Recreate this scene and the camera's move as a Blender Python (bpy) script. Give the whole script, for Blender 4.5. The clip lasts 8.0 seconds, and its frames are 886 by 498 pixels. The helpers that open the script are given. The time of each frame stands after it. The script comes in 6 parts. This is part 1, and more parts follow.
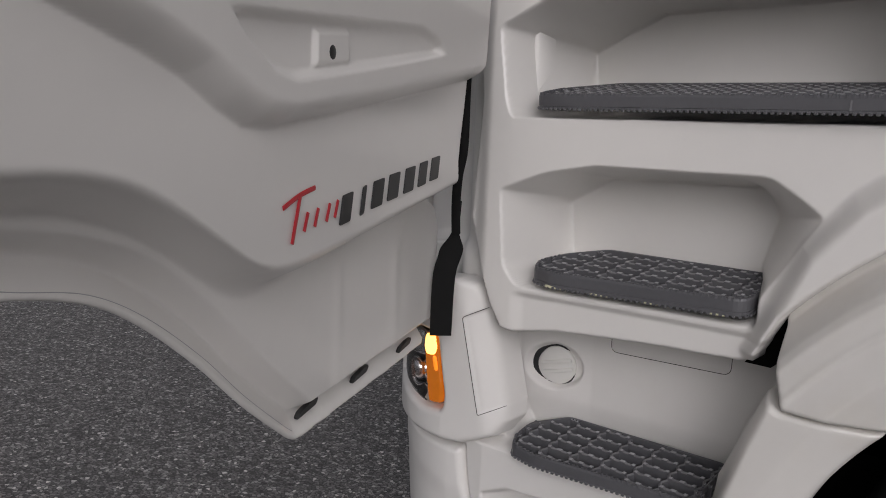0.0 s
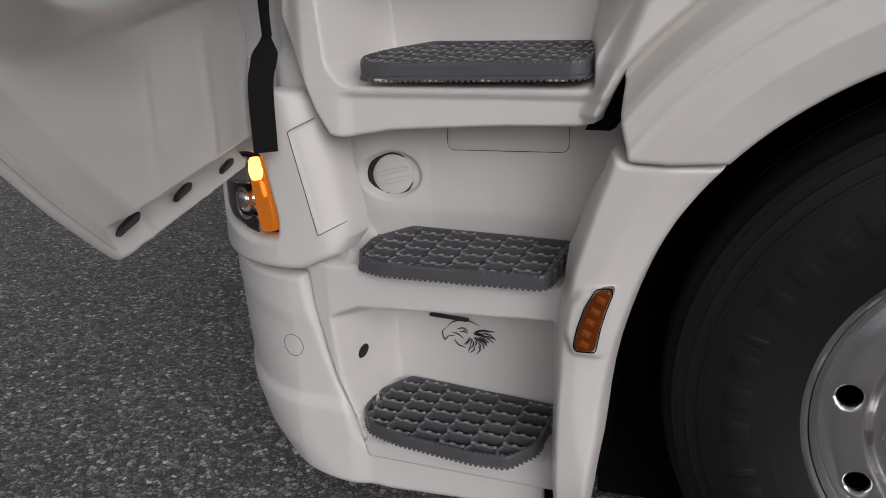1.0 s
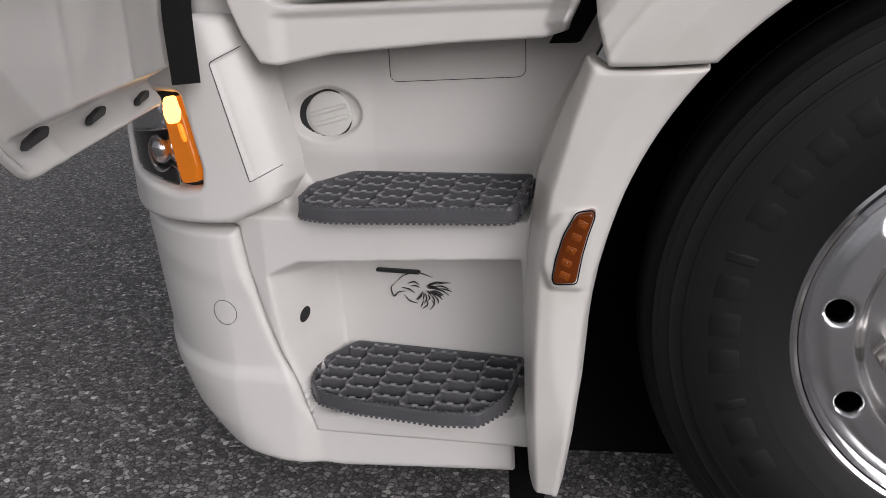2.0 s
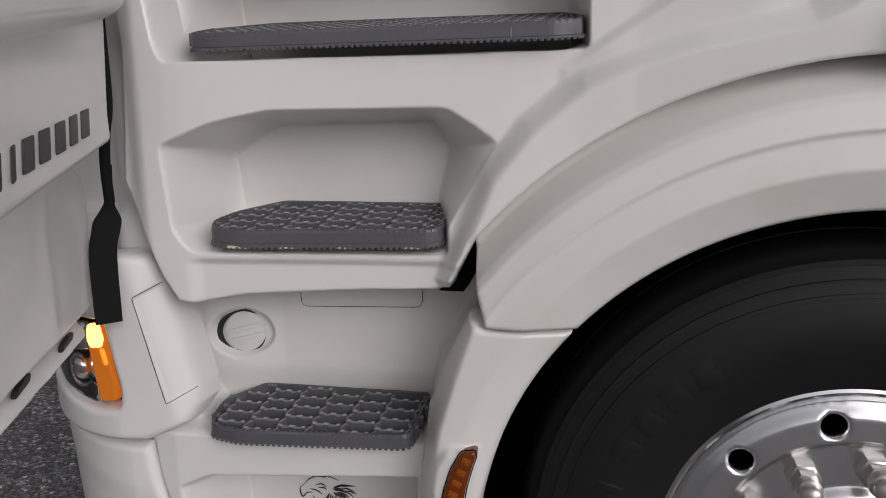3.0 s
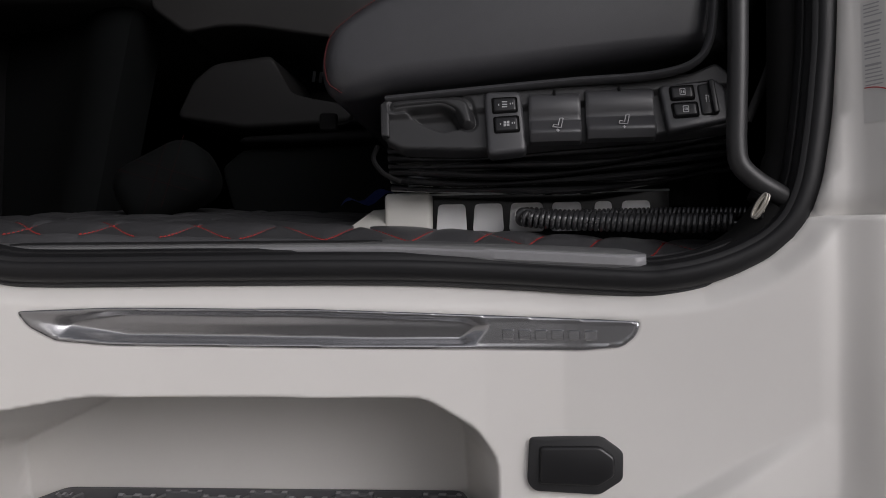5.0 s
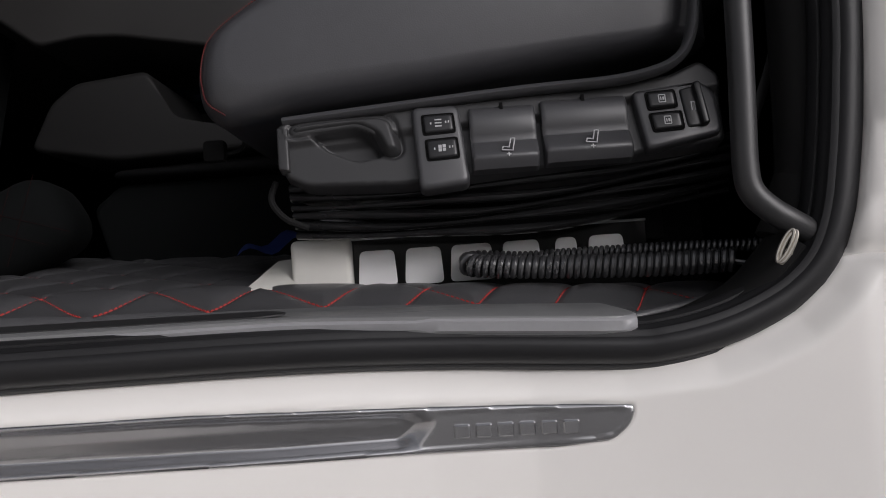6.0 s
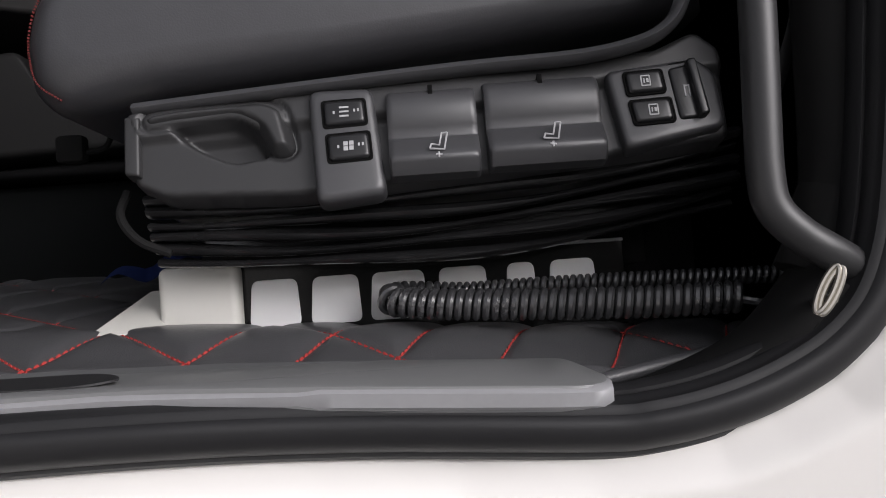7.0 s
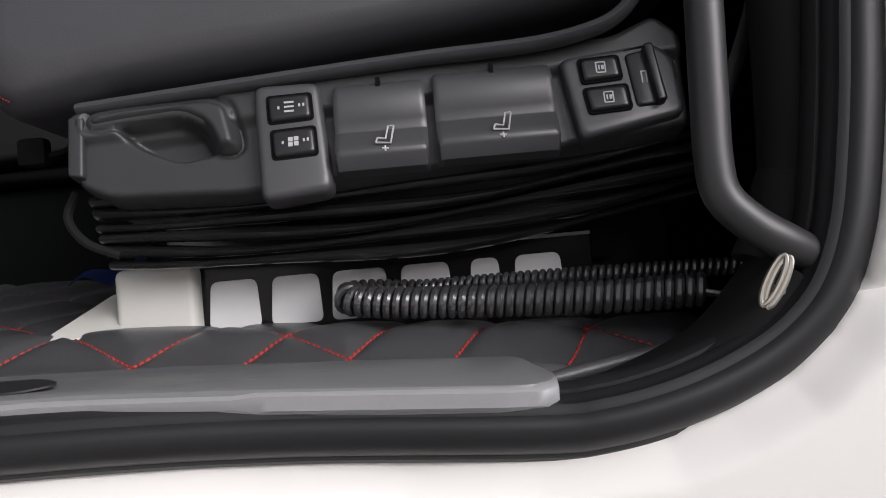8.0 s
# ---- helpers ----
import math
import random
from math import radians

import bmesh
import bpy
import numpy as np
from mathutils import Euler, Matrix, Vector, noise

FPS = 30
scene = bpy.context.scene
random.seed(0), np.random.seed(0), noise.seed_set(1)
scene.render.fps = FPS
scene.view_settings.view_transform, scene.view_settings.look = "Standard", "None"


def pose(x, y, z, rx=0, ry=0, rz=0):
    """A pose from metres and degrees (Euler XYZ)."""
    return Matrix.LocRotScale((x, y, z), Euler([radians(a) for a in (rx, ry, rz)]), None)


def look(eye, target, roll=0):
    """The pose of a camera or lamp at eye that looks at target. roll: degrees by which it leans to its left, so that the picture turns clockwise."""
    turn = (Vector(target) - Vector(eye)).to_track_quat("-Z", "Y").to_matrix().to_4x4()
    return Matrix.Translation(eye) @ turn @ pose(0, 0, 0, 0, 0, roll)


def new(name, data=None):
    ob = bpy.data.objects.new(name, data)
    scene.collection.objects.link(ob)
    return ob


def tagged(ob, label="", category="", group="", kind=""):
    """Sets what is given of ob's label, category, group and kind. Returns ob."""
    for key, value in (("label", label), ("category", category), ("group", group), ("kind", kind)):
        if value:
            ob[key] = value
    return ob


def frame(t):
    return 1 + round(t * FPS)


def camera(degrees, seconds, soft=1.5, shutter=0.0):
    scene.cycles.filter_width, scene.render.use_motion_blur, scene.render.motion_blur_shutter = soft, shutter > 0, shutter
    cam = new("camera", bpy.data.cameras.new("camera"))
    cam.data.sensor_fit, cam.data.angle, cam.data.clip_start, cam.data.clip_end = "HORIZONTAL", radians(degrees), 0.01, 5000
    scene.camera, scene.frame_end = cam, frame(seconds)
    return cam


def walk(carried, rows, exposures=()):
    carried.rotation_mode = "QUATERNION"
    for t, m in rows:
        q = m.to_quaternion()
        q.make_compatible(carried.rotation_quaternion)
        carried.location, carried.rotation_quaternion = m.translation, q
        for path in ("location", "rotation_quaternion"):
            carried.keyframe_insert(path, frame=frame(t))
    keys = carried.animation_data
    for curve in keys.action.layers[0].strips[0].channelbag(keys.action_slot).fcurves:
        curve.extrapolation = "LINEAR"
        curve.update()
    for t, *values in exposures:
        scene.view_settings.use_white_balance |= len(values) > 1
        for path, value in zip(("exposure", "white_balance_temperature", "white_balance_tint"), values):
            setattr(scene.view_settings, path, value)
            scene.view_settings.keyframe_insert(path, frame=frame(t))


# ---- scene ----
# camera and its way ---------------------------------------------------------
cam = camera(58.7, 8.0, 0.95)
PATH = [
    (0, (-0.206, -1.141, 1.249), (-1.516, 0.334, 0.922), 2.2),
    (0.5, (-0.204, -1.155, 1.201), (-1.25, 0.46, 0.658), -0.9),
    (1, (-0.289, -1.121, 1.099), (-1.15, 0.575, 0.481), -1.8),
    (1.2, (-0.351, -1.112, 1.065), (-1.134, 0.616, 0.431), -2.3),
    (2.3, (-0.422, -1.067, 0.96), (-1.012, 0.746, 0.356), -2.2),
    (2.5, (-0.391, -1.09, 1.034), (-0.965, 0.749, 0.499), -1.7),
    (2.8, (-0.366, -1.122, 1.129), (-0.884, 0.759, 0.693), -1.1),
    (3, (-0.337, -1.125, 1.214), (-0.807, 0.776, 0.808), -0.9),
    (3.2, (-0.323, -1.126, 1.304), (-0.726, 0.794, 0.915), -0.4),
    (3.5, (-0.3, -1.113, 1.371), (-0.693, 0.817, 1.023), -0.5),
    (3.8, (-0.329, -1.078, 1.465), (-0.659, 0.868, 1.142), -0.5),
    (4, (-0.308, -1.013, 1.479), (-0.662, 0.945, 1.28), -0.3),
    (4.2, (-0.306, -0.97, 1.514), (-0.647, 0.998, 1.404), -0.4),
    (4.5, (-0.32, -0.905, 1.54), (-0.627, 1.071, 1.51), -0.3),
    (4.8, (-0.35, -0.825, 1.571), (-0.614, 1.157, 1.612), -0.6),
    (5, (-0.382, -0.764, 1.6), (-0.578, 1.225, 1.663), -0.7),
    (5.2, (-0.399, -0.7, 1.619), (-0.552, 1.292, 1.69), -1.8),
    (6.5, (-0.392, -0.484, 1.666), (-0.351, 1.514, 1.745), -4.1),
    (7, (-0.355, -0.382, 1.679), (-0.298, 1.615, 1.753), -4.1),
    (7.5, (-0.313, -0.365, 1.676), (-0.25, 1.633, 1.755), -4.5),
    (8, (-0.311, -0.368, 1.675), (-0.307, 1.63, 1.748), -5.1),
]

STOPS = [(0.0, -0.98), (0.5, -0.95), (1.0, -0.94), (2.3, -0.6), (2.8, -0.68), (3.5, -1.1), (4.5, -1.16), (5.0, -0.85), (6.3, -0.35), (6.5, -0.25), (7.0, 0.1), (8.0, 0.17)]
walk(cam, [(t, look(eye, target, roll)) for t, eye, target, roll in PATH], [(t, s, 6320, 15) for t, s in STOPS])
SKY, SUN = 0.162, 0.2


# daylight -------------------------------------------------------------------
world = bpy.data.worlds.new("overcast_sky")
world.use_nodes = True
scene.world = world
wn = world.node_tree
sky = wn.nodes.new("ShaderNodeTexSky")
sky.sky_type = "NISHITA"
sky.sun_disc = False
sky.sun_elevation = radians(24)
sky.sun_rotation = radians(137)
sky.air_density = 1.0
sky.dust_density = 6.0
wn.nodes["Background"].inputs["Strength"].default_value = SKY
cloud = wn.nodes.new("ShaderNodeHueSaturation")
cloud.inputs["Saturation"].default_value = 0.15
wn.links.new(sky.outputs["Color"], cloud.inputs["Color"])
wn.links.new(cloud.outputs["Color"], wn.nodes["Background"].inputs["Color"])
sun = new("sun", bpy.data.lights.new("sun", "SUN"))
sun.data.energy = SUN
sun.data.angle = radians(50)
sun.data.color = (1.0, 0.99, 0.975)
sun.matrix_world = look((2.0, -2.6, 2.4), (-0.5, 0.1, 0.8))


# materials ------------------------------------------------------------------
def material(name, base, rough=0.5, metal=0.0, bump=0.0, scale=60.0, vary=0.06, coat=0.0, stain=0.0, stain_color=(0.3, 0.27, 0.22), specular=0.5, fine=0.0, fine_scale=900.0):
    m = bpy.data.materials.new(name)
    m.use_nodes = True
    t, p = m.node_tree, m.node_tree.nodes["Principled BSDF"]
    p.inputs["Roughness"].default_value = rough
    p.inputs["Metallic"].default_value = metal
    p.inputs["Specular IOR Level"].default_value = specular
    p.inputs["Coat Weight"].default_value = coat
    p.inputs["Coat Roughness"].default_value = 0.06
    co = t.nodes.new("ShaderNodeTexCoord")

    def noise_tex(s, detail=4.0):
        n = t.nodes.new("ShaderNodeTexNoise")
        n.inputs["Scale"].default_value = s
        n.inputs["Detail"].default_value = detail
        t.links.new(co.outputs["Object"], n.inputs["Vector"])
        return n

    big, small = noise_tex(scale * 0.08), noise_tex(scale)
    ramp = t.nodes.new("ShaderNodeMix")
    ramp.data_type = "RGBA"
    lo = tuple(c * (1 - vary) for c in base)
    hi = tuple(min(1.0, c * (1 + vary)) for c in base)
    ramp.inputs["A"].default_value, ramp.inputs["B"].default_value = (*lo, 1), (*hi, 1)
    add = t.nodes.new("ShaderNodeMath")
    add.operation = "MULTIPLY_ADD"
    add.inputs[1].default_value = 0.5
    t.links.new(small.outputs["Fac"], add.inputs[0])
    half = t.nodes.new("ShaderNodeMath")
    half.operation = "MULTIPLY"
    half.inputs[1].default_value = 0.5
    t.links.new(big.outputs["Fac"], half.inputs[0])
    t.links.new(half.outputs[0], add.inputs[2])
    t.links.new(add.outputs[0], ramp.inputs["Factor"])
    last = ramp.outputs["Result"]
    if stain > 0:
        s = noise_tex(7.0, 8.0)
        cr = t.nodes.new("ShaderNodeMapRange")
        cr.inputs["From Min"].default_value, cr.inputs["From Max"].default_value = 0.56, 0.8
        cr.inputs["To Max"].default_value = stain
        t.links.new(s.outputs["Fac"], cr.inputs["Value"])
        mx = t.nodes.new("ShaderNodeMix")
        mx.data_type = "RGBA"
        mx.inputs["B"].default_value = (*stain_color, 1)
        t.links.new(last, mx.inputs["A"])
        t.links.new(cr.outputs["Result"], mx.inputs["Factor"])
        last = mx.outputs["Result"]
    t.links.new(last, p.inputs["Base Color"])
    if bump > 0 or fine > 0:
        b = t.nodes.new("ShaderNodeBump")
        b.inputs["Strength"].default_value = bump if bump > 0 else fine
        b.inputs["Distance"].default_value = 0.002
        src = noise_tex(fine_scale, 2.0) if fine > 0 else small
        t.links.new(src.outputs["Fac"], b.inputs["Height"])
        t.links.new(b.outputs["Normal"], p.inputs["Normal"])
    rr = t.nodes.new("ShaderNodeMapRange")
    rr.inputs["To Min"].default_value, rr.inputs["To Max"].default_value = max(0.0, rough - 0.06), min(1.0, rough + 0.08)
    t.links.new(big.outputs["Fac"], rr.inputs["Value"])
    t.links.new(rr.outputs["Result"], p.inputs["Roughness"])
    return m


PAINT = material("white_paint", (0.74, 0.722, 0.694), 0.3, coat=0.3, vary=0.025, scale=40, stain=0.05, stain_color=(0.6, 0.55, 0.42))
DUSTY = material("road_dusty_white_paint", (0.73, 0.71, 0.675), 0.34, coat=0.2, vary=0.04, scale=40, stain=0.22, stain_color=(0.5, 0.44, 0.3))
BUMPER = material("white_plastic_paint", (0.74, 0.721, 0.694), 0.38, coat=0.1, vary=0.03, scale=30, stain=0.1, stain_color=(0.5, 0.45, 0.38))
TREAD = material("grey_step_plastic", (0.095, 0.095, 0.102), 0.38, vary=0.2, scale=120, bump=0.12, stain=0.4, stain_color=(0.19, 0.18, 0.17))
# paler copies of the tread grey: scuffing plus the light on upward faces
WORN_LIT = material("lit_scuffed_step_plastic", (0.29, 0.29, 0.3), 0.33, vary=0.4, scale=150, bump=0.25)
RUBBED_LIT = material("lit_rubbed_step_plastic", (0.155, 0.155, 0.163), 0.36, vary=0.35, scale=150, bump=0.2)
# near-black that stands for the shade down in the open cells
PIT_SHADE = material("step_pit_shade", (0.009, 0.009, 0.0095), 0.7, vary=0.2, stain=0.3, stain_color=(0.02, 0.019, 0.018))
RUBBER = material("black_rubber", (0.018, 0.018, 0.019), 0.55, vary=0.2, scale=80, bump=0.1)
SEAL = material("door_seal_rubber", (0.014, 0.014, 0.015), 0.45, specular=0.35, vary=0.12, scale=50, fine=0.03, fine_scale=900)
TYRE = material("tyre_rubber", (0.0045, 0.0045, 0.005), 0.6, specular=0.38, vary=0.25, scale=50, bump=0.15, stain=0.3, stain_color=(0.02, 0.0195, 0.018))
# near-black for arch liner and joints, and for blocks that stand for shade
LINER = material("black_liner_and_gap_shade", (0.004, 0.004, 0.004), 0.95, specular=0.1, vary=0.3)
PLASTIC = material("black_grained_plastic", (0.046, 0.046, 0.049), 0.4, specular=0.7, vary=0.1, scale=60, fine=0.04, fine_scale=2600)
# the levers' black plastic again, darkened for the less lit console and handle
SHADED_PLASTIC = material("shaded_black_plastic", (0.025, 0.025, 0.026), 0.42, vary=0.12, scale=60, fine=0.03, fine_scale=2600)
BUTTON = material("black_button_plastic", (0.012, 0.012, 0.013), 0.3, vary=0.1)
SILL = material("grey_sill_plastic", (0.15, 0.152, 0.153), 0.4, metal=0.0, vary=0.1, scale=200)
LEATHER = material("black_leather", (0.046, 0.046, 0.05), 0.36, specular=0.7, vary=0.2, scale=90, bump=0.06, fine=0.06, fine_scale=700)
QUILT = material("black_quilted_leather", (0.06, 0.06, 0.063), 0.34, vary=0.2, scale=90, fine=0.15, fine_scale=900)
FABRIC = material("black_bellows_fabric", (0.011, 0.011, 0.0115), 0.24, vary=0.2, specular=0.9)
CARPET = material("dark_interior", (0.012, 0.012, 0.013), 0.7, vary=0.3, scale=200, bump=0.3)
CABLE = material("glossy_black_cable", (0.035, 0.035, 0.037), 0.28, vary=0.1, coat=0.6, specular=1.0)
CHROME = material("polished_aluminium", (0.72, 0.72, 0.73), 0.16, metal=1.0, vary=0.05, scale=25, stain=0.3, stain_color=(0.38, 0.37, 0.36))
BRUSHED = material("brushed_trim_metal", (0.5, 0.5, 0.51), 0.25, metal=1.0, vary=0.06, scale=25)
STEEL = material("bright_steel", (0.5, 0.47, 0.41), 0.28, metal=1.0, vary=0.05)
NUTCAP = material("dull_nut_cap", (0.55, 0.52, 0.49), 0.32, metal=0.8, vary=0.3, scale=90, stain=0.5, stain_color=(0.2, 0.18, 0.16))
CAPMAT = material("white_cap_plastic", (0.7, 0.69, 0.66), 0.42, vary=0.04)
BRACKET = material("cream_plastic", (0.6, 0.59, 0.55), 0.4, vary=0.03)
RED = material("red_print", (0.5, 0.02, 0.03), 0.4)
BLACK = material("black_print", (0.012, 0.012, 0.014), 0.4)
WHITE = material("white_print", (0.72, 0.72, 0.72), 0.5)
GREY = material("grey_print", (0.4, 0.4, 0.41), 0.5)
THREAD = material("red_thread", (0.34, 0.026, 0.022), 0.75, vary=0.3, scale=300)
SEAM = material("dull_red_thread", (0.12, 0.013, 0.012), 0.8, vary=0.3, scale=300)
# red thread darkened for the shade of the footwell
PAD_SEAM = material("shaded_red_thread", (0.018, 0.004, 0.004), 0.9, vary=0.3, scale=300, specular=0.1)
GLOSSBLACK = material("gloss_black_acrylic", (0.004, 0.004, 0.004), 0.12, vary=0.05, specular=0.3)
# linings, tunnel and footwell: interior shade is put into these base colours
DARK = material("shaded_lining_plastic", (0.005, 0.005, 0.0055), 0.7, vary=0.2, specular=0.2)
TUNNEL = material("shaded_tunnel_plastic", (0.01, 0.0098, 0.0098), 0.55, vary=0.12, scale=60, specular=0.25)
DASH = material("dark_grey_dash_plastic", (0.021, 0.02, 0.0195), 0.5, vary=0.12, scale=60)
TEAL = material("shaded_footwell_black", (0.003, 0.0036, 0.0037), 0.9, vary=0.25, scale=200, specular=0.12)
RIMDISC = material("satin_aluminium", (0.78, 0.78, 0.79), 0.24, metal=1.0, vary=0.05, scale=40, stain=0.25, stain_color=(0.3, 0.29, 0.28))
BLUE = material("blue_cloth", (0.006, 0.025, 0.16), 0.8, vary=0.3)
BOTTLE = material("dark_blue_gloss_plastic", (0.006, 0.015, 0.035), 0.2, vary=0.2, coat=0.5)
STRAP = material("matt_black_rubber", (0.008, 0.008, 0.008), 0.85, vary=0.2, specular=0.2)
STICKER = material("pale_sticker", (0.68, 0.67, 0.65), 0.45)


def amber(name, glow, base=(0.75, 0.2, 0.01)):
    m = material(name, base, 0.16, vary=0.25, scale=70, bump=0.5)
    p = m.node_tree.nodes["Principled BSDF"]
    p.inputs["Transmission Weight"].default_value = 0.25
    if glow:
        p.inputs["Emission Color"].default_value = (1.0, 0.3, 0.02, 1)
        p.inputs["Emission Strength"].default_value = glow
    return m


AMBER = amber("amber_lens", 0.0, (0.2, 0.04, 0.003))
AMBER_LED = amber("amber_led", 0.0, (0.36, 0.085, 0.006))
AMBER_LIT = amber("lit_amber_lens", 0.42, (0.55, 0.13, 0.005))
BULB = amber("lit_amber_bulb", 6.0)
BULB.node_tree.nodes["Principled BSDF"].inputs["Emission Color"].default_value = (1.0, 0.56, 0.12, 1)
GLOW = amber("bright_amber_lens", 1.6)
GLASS = bpy.data.materials.new("lamp_glass")
GLASS.use_nodes = True
gp = GLASS.node_tree.nodes["Principled BSDF"]
gp.inputs["Transmission Weight"].default_value, gp.inputs["Roughness"].default_value, gp.inputs["IOR"].default_value = 1.0, 0.02, 1.3

# asphalt: stones of several greys in dark binder
ASPHALT = bpy.data.materials.new("asphalt")
ASPHALT.use_nodes = True
at_ = ASPHALT.node_tree
ap = at_.nodes["Principled BSDF"]
ap.inputs["Roughness"].default_value = 0.8
aco = at_.nodes.new("ShaderNodeTexCoord")

awob = at_.nodes.new("ShaderNodeTexNoise")
awob.inputs["Scale"].default_value = 120
awob.inputs["Detail"].default_value = 2
at_.links.new(aco.outputs["Object"], awob.inputs["Vector"])
awarp = at_.nodes.new("ShaderNodeVectorMath")
awarp.operation = "MULTIPLY_ADD"
awarp.inputs[1].default_value = (0.012, 0.012, 0.012)
at_.links.new(awob.outputs["Color"], awarp.inputs[0])
at_.links.new(aco.outputs["Object"], awarp.inputs[2])


def cells(scale, feature):
    v = at_.nodes.new("ShaderNodeTexVoronoi")
    v.feature = feature
    v.inputs["Scale"].default_value = scale
    v.inputs["Randomness"].default_value = 1.0
    at_.links.new(awarp.outputs[0], v.inputs["Vector"])
    return v


stone, edge = cells(76, "F1"), cells(76, "DISTANCE_TO_EDGE")
sep = at_.nodes.new("ShaderNodeSeparateColor")
at_.links.new(stone.outputs["Color"], sep.inputs["Color"])
tone = at_.nodes.new("ShaderNodeValToRGB")
tone.color_ramp.elements[0].position, tone.color_ramp.elements[0].color = 0.0, (0.105, 0.101, 0.099, 1)
tone.color_ramp.elements[1].position, tone.color_ramp.elements[1].color = 0.6, (0.25, 0.24, 0.234, 1)
for pos, g in ((0.86, 0.36), (0.965, 0.55), (1.0, 0.82)):
    e = tone.color_ramp.elements.new(pos)
    e.color = (g, g * 0.97, g * 0.93, 1)
at_.links.new(sep.outputs["Red"], tone.inputs["Fac"])
gapmask = at_.nodes.new("ShaderNodeMapRange")
gapmask.inputs["From Max"].default_value = 0.14
at_.links.new(edge.outputs["Distance"], gapmask.inputs["Value"])
amix = at_.nodes.new("ShaderNodeMix")
amix.data_type = "RGBA"
amix.inputs["A"].default_value = (0.04, 0.038, 0.038, 1)
at_.links.new(gapmask.outputs["Result"], amix.inputs["Factor"])
at_.links.new(tone.outputs["Color"], amix.inputs["B"])
at_.links.new(amix.outputs["Result"], ap.inputs["Base Color"])
ahigh = at_.nodes.new("ShaderNodeMath")
ahigh.operation = "MULTIPLY"
at_.links.new(gapmask.outputs["Result"], ahigh.inputs[0])
at_.links.new(sep.outputs["Green"], ahigh.inputs[1])
abump = at_.nodes.new("ShaderNodeBump")
abump.inputs["Strength"].default_value, abump.inputs["Distance"].default_value = 1.0, 0.005
at_.links.new(ahigh.outputs[0], abump.inputs["Height"])
at_.links.new(abump.outputs["Normal"], ap.inputs["Normal"])


# tools ----------------------------------------------------------------------
def mesh_of(name, verts, faces, mat, smooth=True):
    me = bpy.data.meshes.new(name)
    me.from_pydata([tuple(v) for v in verts], [], [tuple(f) for f in faces])
    me.materials.append(mat)
    if smooth:
        me.polygons.foreach_set("use_smooth", [True] * len(me.polygons))
    me.update()
    return me


def part(name, data, mat=None, parent=None, label="", smooth=True):
    """A mesh or bmesh as one object under a thing or a part."""
    if isinstance(data, bmesh.types.BMesh):
        bmesh.ops.recalc_face_normals(data, faces=data.faces)
        me = bpy.data.meshes.new(name)
        data.to_mesh(me)
        data.free()
        if mat:
            me.materials.append(mat)
        if smooth:
            me.polygons.foreach_set("use_smooth", [True] * len(me.polygons))
            me.set_sharp_from_angle(angle=radians(38))
        data = me
    ob = new(name, data)
    ob.parent = parent
    return tagged(ob, label)


def sd_poly(poly):
    """Signed distance to a closed outline, negative inside."""
    p = np.array(poly, float)
    q = np.roll(p, -1, 0)

    def f(x, z):
        best, inside = np.full(x.shape, 1e9), np.zeros(x.shape, bool)
        for (ax, az), (bx, bz) in zip(p, q):
            ex, ez = bx - ax, bz - az
            t = np.clip(((x - ax) * ex + (z - az) * ez) / (ex * ex + ez * ez + 1e-12), 0, 1)
            best = np.minimum(best, (x - ax - t * ex) ** 2 + (z - az - t * ez) ** 2)
            cross = ((az > z) != (bz > z)) & (x < ex * (z - az) / (ez if abs(ez) > 1e-12 else 1e-12) + ax)
            inside ^= cross
        return np.where(inside, -1, 1) * np.sqrt(best)

    return f


def rounded(poly, r, n=5):
    """The outline with its corners rounded to about r."""
    out, k = [], len(poly)
    for i in range(k):
        a, b, c = (np.array(poly[j % k], float) for j in (i - 1, i, i + 1))
        la, lc = np.linalg.norm(a - b), np.linalg.norm(c - b)
        s, e = b + (a - b) * min(r / la, 0.48), b + (c - b) * min(r / lc, 0.48)
        for t in np.linspace(0, 1, n):
            out.append(tuple((1 - t) ** 2 * s + 2 * t * (1 - t) * b + t * t * e))
    return out


def ramp01(v):
    v = np.clip(v, 0, 1)
    return v * v * (3 - 2 * v)


def loft(outer, inner, x, z):
    """0 outside the outer outline, 1 inside the inner one, gliding between."""
    do, di = -sd_poly(outer)(x, z), sd_poly(inner)(x, z)
    t = np.clip(do, 0, None) / (np.clip(do, 0, None) + np.clip(di, 0, None) + 1e-9)
    return np.where(do <= 0, 0, 0.35 * ramp01(t) + 0.65 * t)


